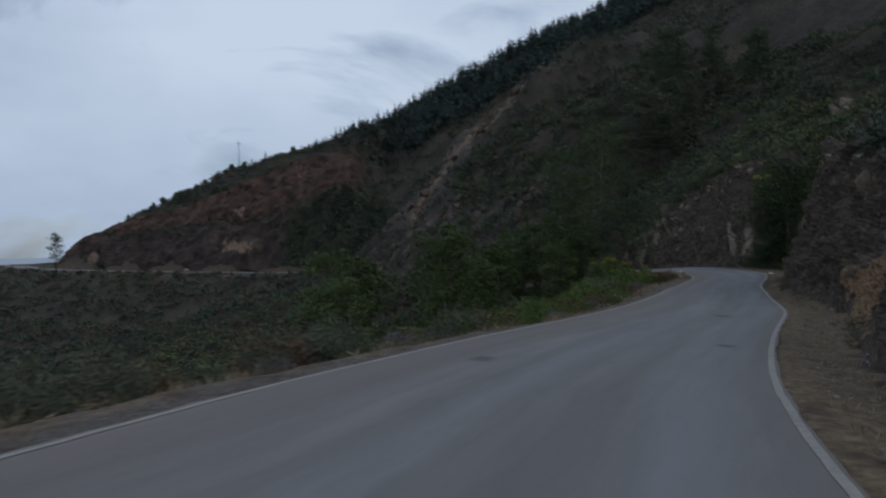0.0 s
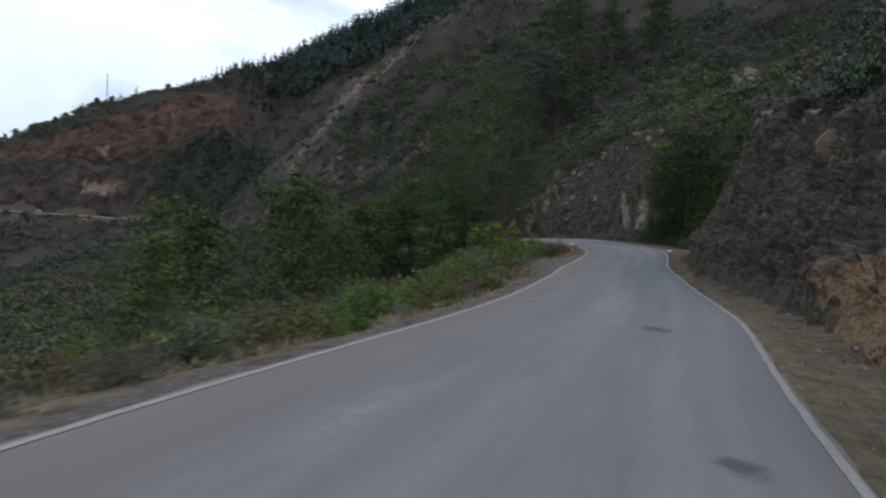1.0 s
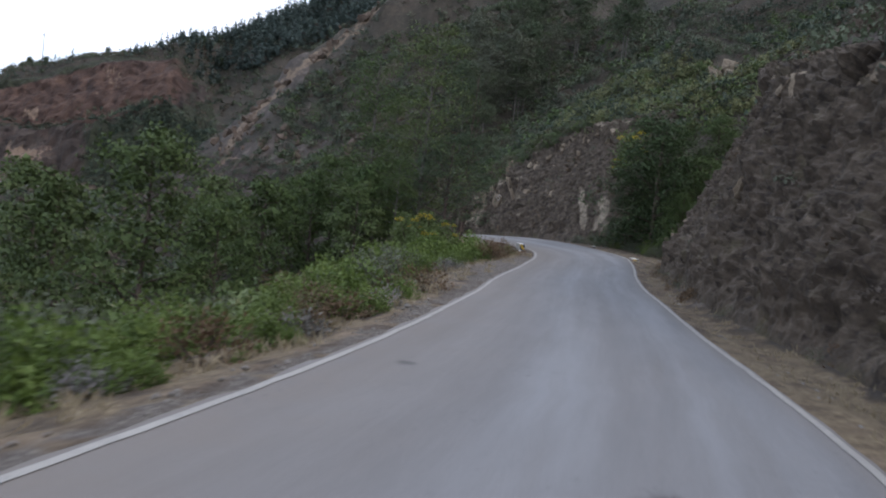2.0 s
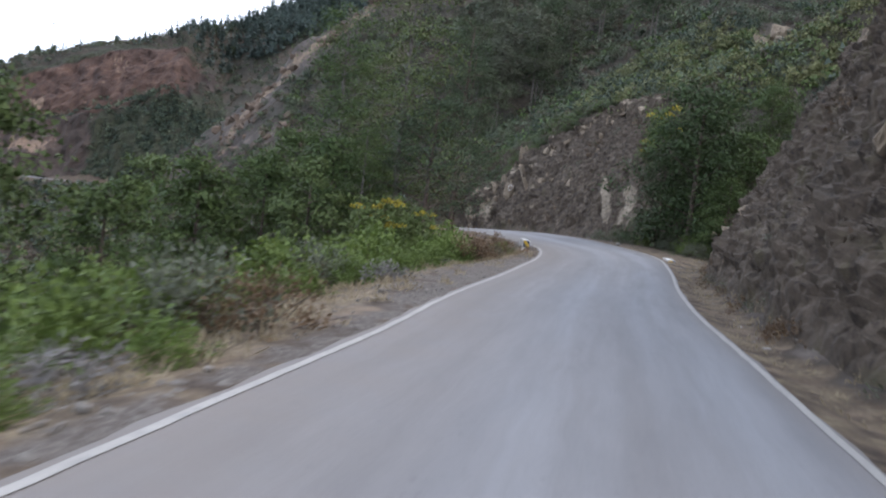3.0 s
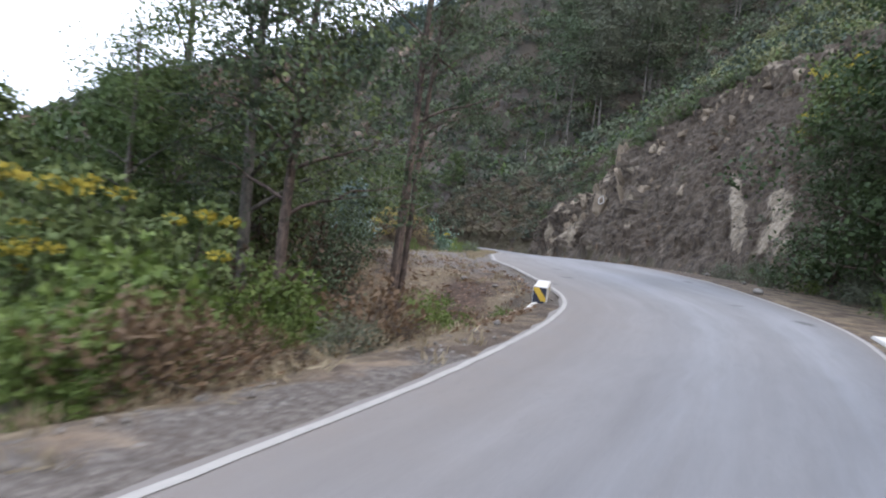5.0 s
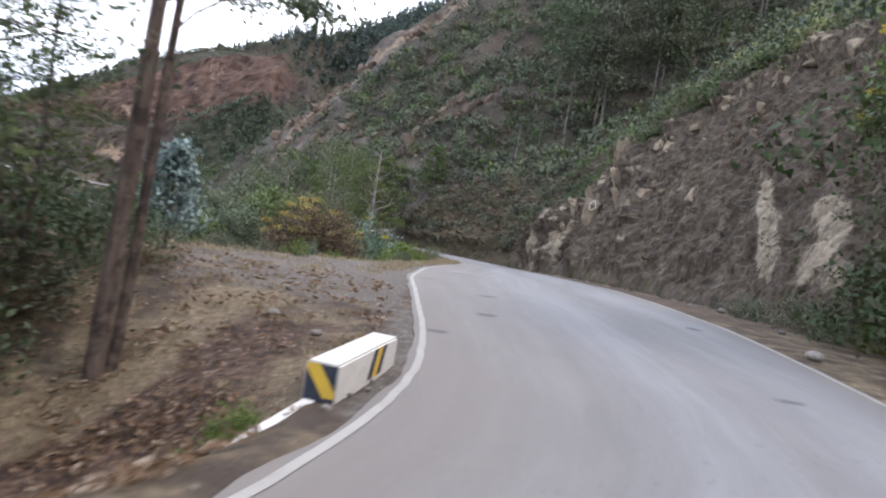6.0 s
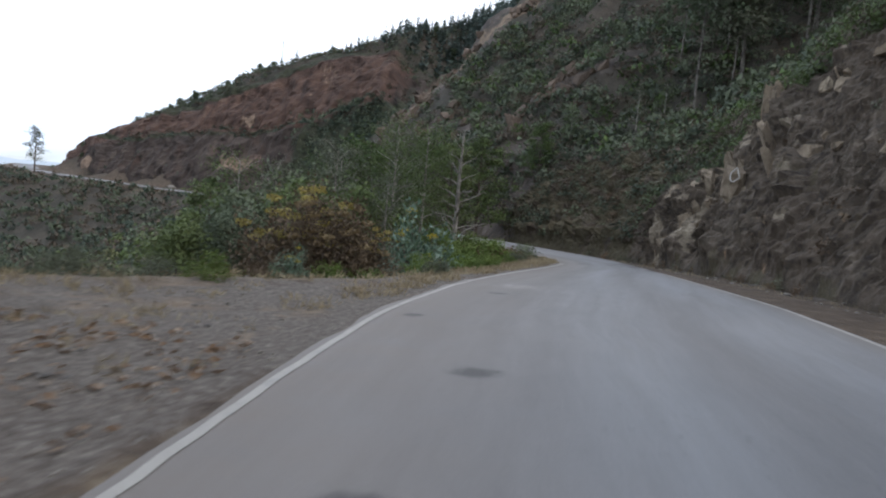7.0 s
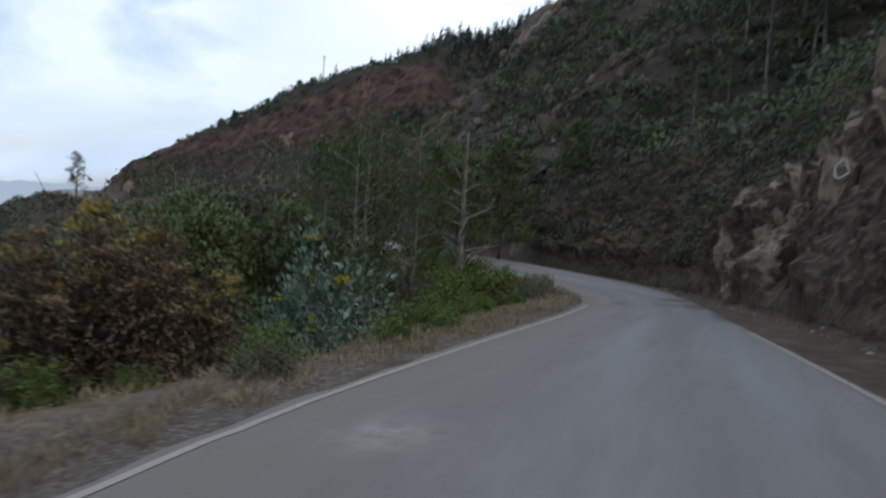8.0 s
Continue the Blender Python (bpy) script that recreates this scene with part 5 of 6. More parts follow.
BARE = Planter([tree("bare_tree", "thin grey half-bare tree with sparse green leaves", 121 + i, 7.5, 2.1, 0.12, BARK_PALE, LEAF_MID if i else LEAF_OLIVE, limbs=18, bare=0.18, clumps=4, per=40, leaf=0.11, loose=0.5, rise=0.7) for i in range(2)], "bare trees in the gully")
for i, (x, y, top) in enumerate([(9.2, 90, 2.7), (10.6, 94, 4.3), (7.4, 88, 1.6), (6, 98, 2.4), (8.2, 93.5, 2.6), (11.4, 91, 3.2), (9.8, 97.5, 4.3), (11.0, 98.6, 4.6), (8.8, 101, 4.2), (17.5, 118, 7.0), (22, 115, 9.0), (3, 94, 2.0), (12.4, 86.5, 1.6), (24, 118, 11.0)]):
    BARE.put(i, x, y, max(0.4, (top - float(terrain_z(x, y))) / 7.5), i * 130)
dead = tree("dead_tree", "pale bare dead tree with rising branches", 131, 8.0, 1.6, 0.19, BARK_PALE, LEAF_OLIVE, limbs=24, bare=0.3, clumps=0, per=0, rise=0.5)
dead.matrix_basis = pose(12.6, 100.4, -3.4)
TRUNKS = [tree("roadside_tree", "tall dark-barked tree leaning at the edge of the hollow", 141, 10.5, 1.9, 0.125, BARK, LEAF_DARK, limbs=13, bare=0.42, clumps=2, per=64, leaf=0.095, slim=0.2, loose=0.24, droop=0.8, lean=(0.3, 0.2), rise=0.6, second=3, close=True),
          tree("roadside_tree", "slim dark-barked tree beside the taller one", 142, 9.2, 1.7, 0.075, BARK, LEAF_DARK, limbs=13, bare=0.42, clumps=2, per=60, leaf=0.09, slim=0.2, loose=0.24, droop=0.8, lean=(0.3, 0.25), rise=0.6, second=3, close=True)]
for t_, (x, y, turn) in zip(TRUNKS, ((14.25, 58.95, 0), (14.42, 59.02, 0))):
    tagged(t_, group="trees by the hollow")
    t_.matrix_basis = pose(x, y, float(terrain_z(x, y)), 0, 0, turn)
forked = tree("roadside_tree", "mossy grey tree with a spreading dark crown above the hollow", 143, 6.5, 2.3, 0.13, BARK, LEAF_DARK, limbs=16, bare=0.4, clumps=6, per=64, leaf=0.1, slim=0.26, loose=0.34, droop=0.4, lean=(0.2, 0.3), rise=0.45, second=2, close=True)
tagged(forked, group="trees by the hollow")
forked.matrix_basis = pose(12.5, 54.8, float(terrain_z(12.5, 54.8)))
bough_rng = np.random.RandomState(147)
bough_path = bend((14.62, 59.0, 4.7), (15.6, 60.5, 3.75), bough_rng, 0.12, 8, 0.25)
pieces, sprays = [tube(bough_path, np.linspace(0.035, 0.008, 8), 4)], []
for _ in range(15):
    q = bough_path[bough_rng.randint(3, 8)]
    tip = q + bough_rng.normal(size=3) * (0.28, 0.3, 0.12) + (0.15, 0.1, -0.12)
    pieces.append(tube(bend(q, tip, bough_rng, 0.03, 4), np.linspace(0.01, 0.004, 4), 3))
    sprays.append(tip)
def at_tree(v):
    return np.array(v) - np.array(TRUNKS[0].matrix_basis.translation)
v, f = join(pieces)
part("limb", at_tree(v), f, BARK, TRUNKS[0])
at = np.repeat(np.array(sprays), 46, 0) + bough_rng.normal(size=(len(sprays) * 46, 3)) * (0.13, 0.13, 0.08)
v, f = leaf_quads(bough_rng, at, unit(bough_rng, len(at)), 0.11, 0.026, 0.6)
part("foliage", at_tree(v), f, LEAF_DARK, TRUNKS[0])
young = tree("eucalyptus_sapling", "young eucalyptus with silvery blue leaves", 151, 2.5, 0.7, 0.065, BARK, LEAF_POWDER, limbs=11, bare=0.38, clumps=3, per=46, leaf=0.15, slim=0.27, loose=0.2, rise=0.55, close=True, flat=0.8)
young.matrix_basis = pose(12.35, 65.7, float(terrain_z(12.35, 65.7)) - 0.05) @ Matrix.Scale(0.8, 4)
# Shade and light are put into two leaf colours, one per tree.
DARK = Planter([tree("hill_tree", ("dense tree growing from the rock recess, leaves painted dark green for shade", "dense tree in the rock recess, leaves painted a lighter green for light")[i], 161 + i, 8.5, 3.4, 0.16, BARK, (LEAF_SHADED, LEAF_MID)[i], limbs=20, bare=0.06, clumps=4, per=120, leaf=0.13, slim=0.5, loose=0.58, flat=0.5) for i in range(2)], "trees in the rock recess")
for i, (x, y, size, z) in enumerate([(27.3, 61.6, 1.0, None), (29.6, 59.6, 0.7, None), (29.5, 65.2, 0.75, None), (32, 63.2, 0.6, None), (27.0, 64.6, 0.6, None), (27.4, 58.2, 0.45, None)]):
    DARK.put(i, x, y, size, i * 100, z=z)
TALL = Planter([tree("slender_tree", "slender tree with a pale bare trunk high on the slope", 171 + i, 13, 2.3, 0.11, BARK_GREY, (LEAF_DARK, LEAF_OLIVE)[i], limbs=14, bare=0.45, clumps=3, per=44, leaf=0.22, slim=0.4, loose=0.7, rise=0.5) for i in range(2)], "tall trees on the slope")
r_ = np.random.RandomState(9)
for i in range(24):
    TALL.put(i, 25 + r_.uniform(0, 22), 112 + r_.uniform(0, 24), r_.uniform(0.7, 1.1), i * 50, 0.3)
lone = tree("lone_tree", "lone tree standing on the far bend", 181, 10, 1.9, 0.2, BARK, LEAF_OLIVE, limbs=16, bare=0.2, clumps=3, per=22, leaf=0.34, loose=0.5, rise=0.8)
lone.matrix_basis = pose(-112.7, 224.5, -3)
FAR_TREES = Planter([tree("ridge_tree", "round dark tree on the far ridge", 191, 5, 2.0, 0.16, BARK, LEAF_DARK, limbs=12, bare=0.2, clumps=4, per=14, leaf=0.6, loose=0.6)], "trees on the far ridge")
for i in range(46):
    x = -122 + 2.3 * i + r_.uniform(-1, 1)
    FAR_TREES.put(0, x, 262 + r_.uniform(-10, 8) + 0.1 * x, r_.uniform(0.25, 0.6), i * 70, 0.3)

# ---------------------------------------------------------------- bushes on the verges
GREEN = Planter([bush("green_bush", "bright green leafy bush on the verge", 201 + i, 0.85, 0.9, LEAF_GREEN, 34, 46, 0.07, 0.4, fine=True, loose=0.13) for i in range(3)], "verge bushes")
OLIVE = Planter([bush("olive_bush", "olive green bush on the verge", 211 + i, 0.9, 0.95, LEAF_OLIVE, 32, 40, 0.08, 0.32, fine=True, loose=0.13) for i in range(3)], "verge bushes")
DRY = Planter([bush("dry_bush", "dry brown twiggy bush on the verge", 221 + i, 0.75, 0.8, LEAF_BROWN, 24, 22, 0.088, 0.25, twiggy=True) for i in range(2)], "verge bushes")
GREY = Planter([bush("grey_bush", "low ash-grey bush on the verge", 231 + i, 0.5, 0.42, LEAF_GREY, 18, 34, 0.07, 0.22) for i in range(2)], "verge bushes")
BLOOM = Planter([bush("flowering_bush", "tall green bush with yellow flower heads", 241 + i, 0.85, 1.45, LEAF_FRESH, 30, 46, 0.1, 0.34, flower=LEAF_YELLOW, loose=0.13, heads=5, head=1.25) for i in range(2)], "flowering bushes")
BROWN_TALL = Planter([bush("dry_flowering_bush", "tall dry brown bush with faded yellow flower heads", 251 + i, 1.0, 1.75, LEAF_RUSSET, 40, 76, 0.07, 0.3, fine=True, flower=UMBEL if i != 1 else FADED, twiggy=True, loose=0.14, heads=9 if i == 2 else 15, head=1.15) for i in range(3)], "dry flowering bushes")
SILVER = Planter([bush("silver_bush", "silver-green leafy bush with a few yellow flowers", 261 + i, 0.85, 1.35, LEAF_SILVER, 44, 44, 0.1, 0.24, flower=LEAF_YELLOW, loose=0.13, heads=5, head=0.75) for i in range(2)], "silver bushes")

THICKET = Planter([bush("thicket_bush", ("dense dark green bush at the edge of the hollow", "brown half-dry bush at the edge of the hollow")[i], 271 + i, 1.0, 1.5, (LEAF_DARK, LEAF_RUSSET)[i], 30, 34, 0.1, 0.28, loose=0.2, twiggy=bool(i)) for i in range(2)], "thicket by the hollow")
for i, (x, y, size) in enumerate([(12.4, 58.4, 1.2), (11.8, 59.8, 1.4), (12.7, 60.9, 1.1), (11.4, 57.0, 1.3), (12.9, 62.6, 0.8), (11.9, 55.6, 1.2), (11.2, 62.2, 1.3), (12.9, 56.6, 0.8), (11.6, 63.4, 0.6), (12.9, 74.7, 0.62), (11.2, 60.4, 0.9), (12.2, 74.3, 0.66), (11.0, 58.4, 0.8), (13.6, 75.0, 0.5)]):
    THICKET.put(i, x, y, size, i * 70)

verge_line = smooth_line(LINE_L[3:], 1200)
verge_line = verge_line[(verge_line[:, 1] > 7) & (verge_line[:, 1] < 104)]
r_ = np.random.RandomState(12)
for i in range(420):
    j = r_.randint(len(verge_line))
    x0, y0 = verge_line[j]
    if 52.5 < y0 < 92:
        continue
    wide = float(shoulder(x0, y0))
    out = wide + 0.4 + abs(r_.normal()) * 2.6
    near = verge_line[max(j - 2, 0)], verge_line[min(j + 2, len(verge_line) - 1)]
    t_ = np.array(near[1]) - np.array(near[0])
    t_ /= np.hypot(*t_)
    x, y = x0 - t_[1] * out, y0 + t_[0] * out
    if 53 < y < 72 and x > 13:
        continue
    edge = out - wide < 1.0
    zone, low_growth = float(waves(x, y, 7, 91)), float(np.interp(y, [12, 30, 44], [0.6, 0.75, 1]))
    pick = r_.uniform()
    if edge and y < 46 and pick < (0.3 if y > 19 else 0.5):
        GREY.put(i, x, y, r_.uniform(0.4, 1.1), r_.uniform(0, 360))
    elif pick < 0.42 - 0.2 * zone:
        DRY.put(i, x, y, r_.uniform(0.4, 1.05), r_.uniform(0, 360))
    elif zone > (-0.6 if 22 < y < 39 else -0.15) and y > 17:
        GREEN.put(i, x, y, low_growth * r_.uniform(0.35, 1.3) * (0.6 if edge else 1.15), r_.uniform(0, 360))
    else:
        OLIVE.put(i, x, y, low_growth * r_.uniform(0.35, 1.3) * (0.6 if edge else 1.2), r_.uniform(0, 360))
for i, (x, y, size) in enumerate([(10.2, 50.6, 1.35), (11.1, 51.0, 1.2), (10.6, 49.6, 0.9), (11.9, 51.9, 1.0), (30.2, 71.6, 2.2), (29.5, 72.0, 1.3), (30.7, 72.3, 1.6)]):
    BLOOM.put(i, x, y, size, i * 80, z=float(road_z(x, y)) - 0.35 if x < 20 else None)
for i, (x, y, size) in enumerate([(12.7, 76.5, 1.3), (13.5, 76.3, 1.15), (13.2, 77.7, 1.42), (12.4, 78.0, 1.4), (13.9, 77.4, 1.1), (14.3, 78.3, 0.8)]):
    BROWN_TALL.put(i, x, y, size, i * 65, z=float(terrain_z(x, y)) - 0.1)
for i, (x, y, size) in enumerate([(14.9, 80.95, 1.7), (15.8, 78.6, 0.6), (13.6, 74.8, 0.6), (13.9, 82.4, 1.1)]):
    SILVER.put(i, x, y, size, i * 85, z=float(road_z(x, y)) - (1.15 if y > 80.9 else 0.6))
for i, (x, y, size) in enumerate([(16.8, 94.6, 0.65), (15.0, 97.4, 0.8), (13.4, 99.8, 1.0), (12.0, 102.0, 1.1), (10.4, 104.4, 1.3), (8.6, 107.0, 1.4), (13.0, 97.0, 1.1), (11.2, 100.0, 1.3), (15.8, 84.6, 0.65), (16.1, 86.2, 0.6), (15.2, 86.6, 0.8), (16.3, 88.0, 0.6), (15.7, 89.4, 0.7), (16.6, 90.6, 0.5), (15.4, 91.6, 0.6), (14.1, 70.2, 0.5), (14.4, 75.0, 0.6), (15.1, 75.6, 0.4), (16.5, 92.8, 0.5), (14.6, 85.0, 0.5), (16.62, 56.4, 0.45), (16.4, 56.0, 0.5), (16.15, 55.7, 0.4), (13.0, 53.0, 0.5), (13.2, 52.0, 0.55), (12.6, 51.2, 0.6), (13.4, 54.6, 0.45), (15.9, 77.0, 0.6), (16.6, 79.6, 0.5), (16.9, 81.6, 0.5), (13.1, 75.1, 0.65), (12.3, 75.3, 0.75), (12.9, 76.0, 0.6)]):
    GREEN.put(i, x, y, size, i * 95)
for i, (x, y, size) in enumerate([(10.6, 66.5, 0.8), (11.4, 68.3, 0.7), (9.6, 65, 0.9), (12.3, 69.6, 0.6), (10.2, 69, 1.0), (11.6, 64.3, 0.5), (9.4, 62.8, 0.9), (12.2, 53.5, 0.8), (12.4, 69.0, 0.5), (13.3, 70.0, 0.4), (11.2, 70.2, 0.7), (12.2, 71.4, 0.7), (10.4, 72, 0.8), (16.5, 75.8, 0.45), (11.6, 75, 0.8), (12.6, 78, 0.9), (10.5, 78.5, 0.9), (9.2, 75, 0.9),
                                  (11.5, 55.2, 1.0), (12.2, 57.6, 0.9), (12.9, 60.2, 0.8), (11.6, 61.8, 0.8)]):
    OLIVE.put(i, x, y, size, i * 55)
for i, (x, y, size) in enumerate([(13.2, 56.2, 0.7), (12.6, 58.8, 0.8), (13.0, 60.0, 0.6), (15.0, 54.0, 0.5), (14.2, 55.2, 0.5), (15.8, 53.3, 0.4), (13.6, 61.8, 0.5), (12.2, 62.8, 0.7), (15.0, 51.4, 0.4), (14.0, 48.6, 0.5), (13.2, 50.4, 0.6), (12.9, 49.6, 0.6), (13.9, 53.4, 0.4)]):
    DRY.put(i, x, y, size, i * 75)
# shrubs in the rock recess and at the foot of the faces
for i, (x, y, size) in enumerate([(26.4, 59.5, 1.1), (27.2, 60.6, 1.2), (27.0, 63.2, 1.1), (26.6, 65, 1.0), (26.0, 67.5, 0.9), (25.6, 69.5, 0.7), (28.2, 61.6, 1.5), (25.6, 57.4, 0.8), (25.8, 66, 0.6), (28.4, 64, 1.4), (26.2, 61.6, 0.7)]):
    (GREEN if i % 3 == 0 else OLIVE).put(i, x, y, size, i * 45)
foot_walk = smooth_line(FOOT, 2500)
foot_walk = foot_walk[(foot_walk[:, 1] > 8) & (foot_walk[:, 1] < 104) & (foot_walk[:, 0] > 0)]
TUFTS = Planter([bush("low_shrub", "small dry shrub at the foot of the rock", 281 + i, 0.75, 0.8, LEAF_OLIVE if i == 2 else LEAF_BROWN, 12, 14, 0.14, 0.22, stems=3) for i in range(3)], "shrubs at the rock foot")
for i in range(120):
    x, y = foot_walk[r_.randint(len(foot_walk))]
    TUFTS.put(i, x + r_.uniform(-0.3, 0.6), y + r_.uniform(-0.3, 0.3), r_.uniform(0.2, 0.5), r_.uniform(0, 360))


# ---------------------------------------------------------------- grass, leaf litter and gravel
def grass(name, label, spots, blades, tall, material, seed):
    r = np.random.RandomState(seed)
    at = np.repeat(spots, blades, 0) + r.normal(size=(len(spots) * blades, 3)) * np.array([0.06, 0.06, 0])
    L = tall * r.uniform(0.4, 1.3, len(at))
    v, f = leaf_quads(r, at, unit(r, len(at), 1.5), L, 0.006 + L * 0.03)
    return tagged(part(name, v, f, material), label, "grass", kind="stuff")


spots = sample_hill(rng, 60000, -8, 20, 3, 100, lambda x, y, a, b: (b > 0.25) & (b < shoulder(x, y) + 1.3) & (waves(x, y, 1.8, 95) + 1.3 * (b / (shoulder(x, y) + 0.6) - 0.85) > -0.02) & ~((y > 54) & (y < 72) & (x > 13.5) & (waves(x, y, 2, 96) < 0.4)))
grass("dry_grass", "tufts of dry straw-coloured grass on the verge", spots, 6, 0.17, LEAF_STRAW, 97)
spots = sample_hill(rng, 16000, 13, 19, 70, 99, lambda x, y, a, b: (b > 0.35) & (b < 1.15) & (waves(x, y, 1.5, 87) + 0.25 - np.abs(b - 0.75) > 0))
grass("dry_grass", "fringe of straw-coloured grass beside the asphalt", spots, 6, 0.13, LEAF_STRAW, 86)
spots = sample_hill(rng, 2200, 9, 17.5, 56.5, 72, lambda x, y, a, b: (b > 0.7) & (waves(x, y, 2.6, 92) > 0.12) & (waves(x, y, 0.9, 90) > -0.1))
grass("dry_grass", "sparse dry grass on the dirt lay-by", spots, 9, 0.12, LEAF_STRAW, 89)
spots = sample_hill(rng, 30000, 2, 30, 3, 104, lambda x, y, a, b: (a <= 0.6) & (b <= 0) & (seg_dist(x, y, FOOT) < 1.3) & (seg_dist(x, y, LINE_R) > 0.45) & (waves(x, y, 1.8, 98) > np.where(y > 68, 0.35, -0.25)))
grass("dry_grass", "short dry brown grass along the foot of the rock", spots, 5, 0.11, LEAF_STRAW, 99)
spots = sample_hill(rng, 20000, 12, 60, 50, 112, lambda x, y, a, b: (a > top_of_cut(x, y) * 1.0) & (a < top_of_cut(x, y) + 12) & (waves(x, y, 5, 102) > -0.15))
grass("slope_grass", "long pale olive grass between the shrubs above the cut", spots, 5, 0.62, LEAF_OLIVE, 103)
spots = sample_hill(rng, 60000, 11, 18, 51.5, 66, lambda x, y, a, b: (b > 0.5) & (waves(x, y, 1.6, 93) > -0.1) & (rng.uniform(size=len(x)) < np.maximum(0.13, 1.2 * bell(x - 15.4 + 0.35 * (y - 56.5), 0, 1.0) * bell(y, 56, 3.2))))
spots[:, 2] += 0.03
lv, lf = leaf_quads(rng, spots, unit(rng, len(spots)) * np.array([1, 1, 0.25]), rng.uniform(0.05, 0.14, len(spots)), rng.uniform(0.013, 0.032, len(spots)))
tagged(part("leaf_litter", lv, lf, LITTER), "fallen brown leaves scattered on bare earth", "leaf litter", kind="stuff")


def stone_mesh(seed):
    r = np.random.RandomState(seed)
    bm = bmesh.new()
    bmesh.ops.create_icosphere(bm, subdivisions=1, radius=1)
    for v in bm.verts:
        v.co *= r.uniform(0.7, 1.15)
    v = np.array([q.co[:] for q in bm.verts]) * np.array([1, r.uniform(0.6, 0.9), r.uniform(0.45, 0.7)])
    f = np.array([[q.index for q in face.verts] for face in bm.faces])
    bm.free()
    return v, f


STONES = [stone_mesh(i) for i in range(6)]


def gravel(name, label, spots, low, high, material, seed):
    r = np.random.RandomState(seed)
    pieces = []
    for p in spots:
        v, f = STONES[r.randint(6)]
        a = r.uniform(0, 6.28)
        c, s = math.cos(a), math.sin(a)
        q = v * r.uniform(low, high) * (1 if r.uniform() < 0.9 else 2)
        pieces.append((np.stack([q[:, 0] * c - q[:, 1] * s, q[:, 0] * s + q[:, 1] * c, q[:, 2]], -1) + p, f))
    return tagged(part(name, *join(pieces), material, smooth=False), label, "gravel", kind="stuff")


spots = sample_hill(rng, 26000, -8, 19, 5, 92, lambda x, y, a, b: (b > 0.15) & (b < shoulder(x, y) + 0.3) & (waves(x, y, 3, 94) > -0.2))
gravel("gravel", "loose grey gravel along the verge", spots, 0.012, 0.034, CHIP, 5)
spots = sample_hill(rng, 7000, 2, 17, 22, 52, lambda x, y, a, b: (b > 0.2) & (b < shoulder(x, y) + 0.1) & (waves(x, y, 4, 88) > -0.1))
gravel("gravel", "flat broken stones strewn on the verge", spots, 0.02, 0.045, CHIP, 8)
spots = sample_hill(rng, 9000, 2, 30, 3, 104, lambda x, y, a, b: (a <= 0.8) & (b <= 0) & (seg_dist(x, y, FOOT) < 1.4) & (seg_dist(x, y, LINE_R) > 0.4))
gravel("gravel", "broken rock fragments at the foot of the cut", spots, 0.012, 0.05, STONE, 6)


# ---------------------------------------------------------------- single things
def stone(x, y, size, seed, label, material=None):
    v, f = stone_mesh(seed)
    me = quick_mesh("stone", v * size, f, material or (STONE if size > 0.2 else CHIP), True)
    ob = new("stone", me)
    ob.matrix_basis = pose(x, y, float(terrain_z(x, y)) + size * 0.3, 0, 0, seed * 40)
    sub = ob.modifiers.new("round", "SUBSURF")
    sub.levels = sub.render_levels = 2
    return tagged(ob, label, "stone", "loose stones")


for i, (x, y, size) in enumerate([(23.88, 62.35, 0.21), (13.6, 63.5, 0.1), (14.8, 64.6, 0.09), (15.6, 62.4, 0.1), (14.4, 61.6, 0.08), (16.4, 64.0, 0.07), (16.6, 59.5, 0.1), (15.9, 60.3, 0.13), (7.3, 33.2, 0.09), (6.9, 32.0, 0.07), (9.4, 37.5, 0.08), (15.9, 53.2, 0.08),
                                   (16.2, 52.6, 0.1), (25.4, 71, 0.2), (24.6, 79.5, 0.15), (10.6, 18.5, 0.16), (24.9, 66.0, 0.14)]):
    stone(x, y, size, 300 + i, "grey rounded stone lying on the dusty verge" if size < 0.205 else "large pale stone beside the road")
for i, (x, y) in enumerate([(16.0, 64.0), (16.1, 63.98), (16.21, 64.07), (15.82, 66.41), (15.94, 66.38), (15.98, 66.54), (16.77, 64.82), (15.8, 64.8)]):
    stone(x, y, 0.05, 360 + i, "dark clod of earth on the dirt lay-by", TAR)
boulder = stone(-73, 218.5, 1.3, 330, "tan boulder beside the far road")
boulder.matrix_basis = pose(-73, 218.5, -3.6, 0, 0, 20)


def box_mesh(corners):
    """Eight corners, bottom ring then top ring."""
    return np.array(corners, float), np.array([(3, 2, 1, 0), (4, 5, 6, 7), (0, 1, 5, 4), (1, 2, 6, 5), (2, 3, 7, 6), (3, 0, 4, 7)])


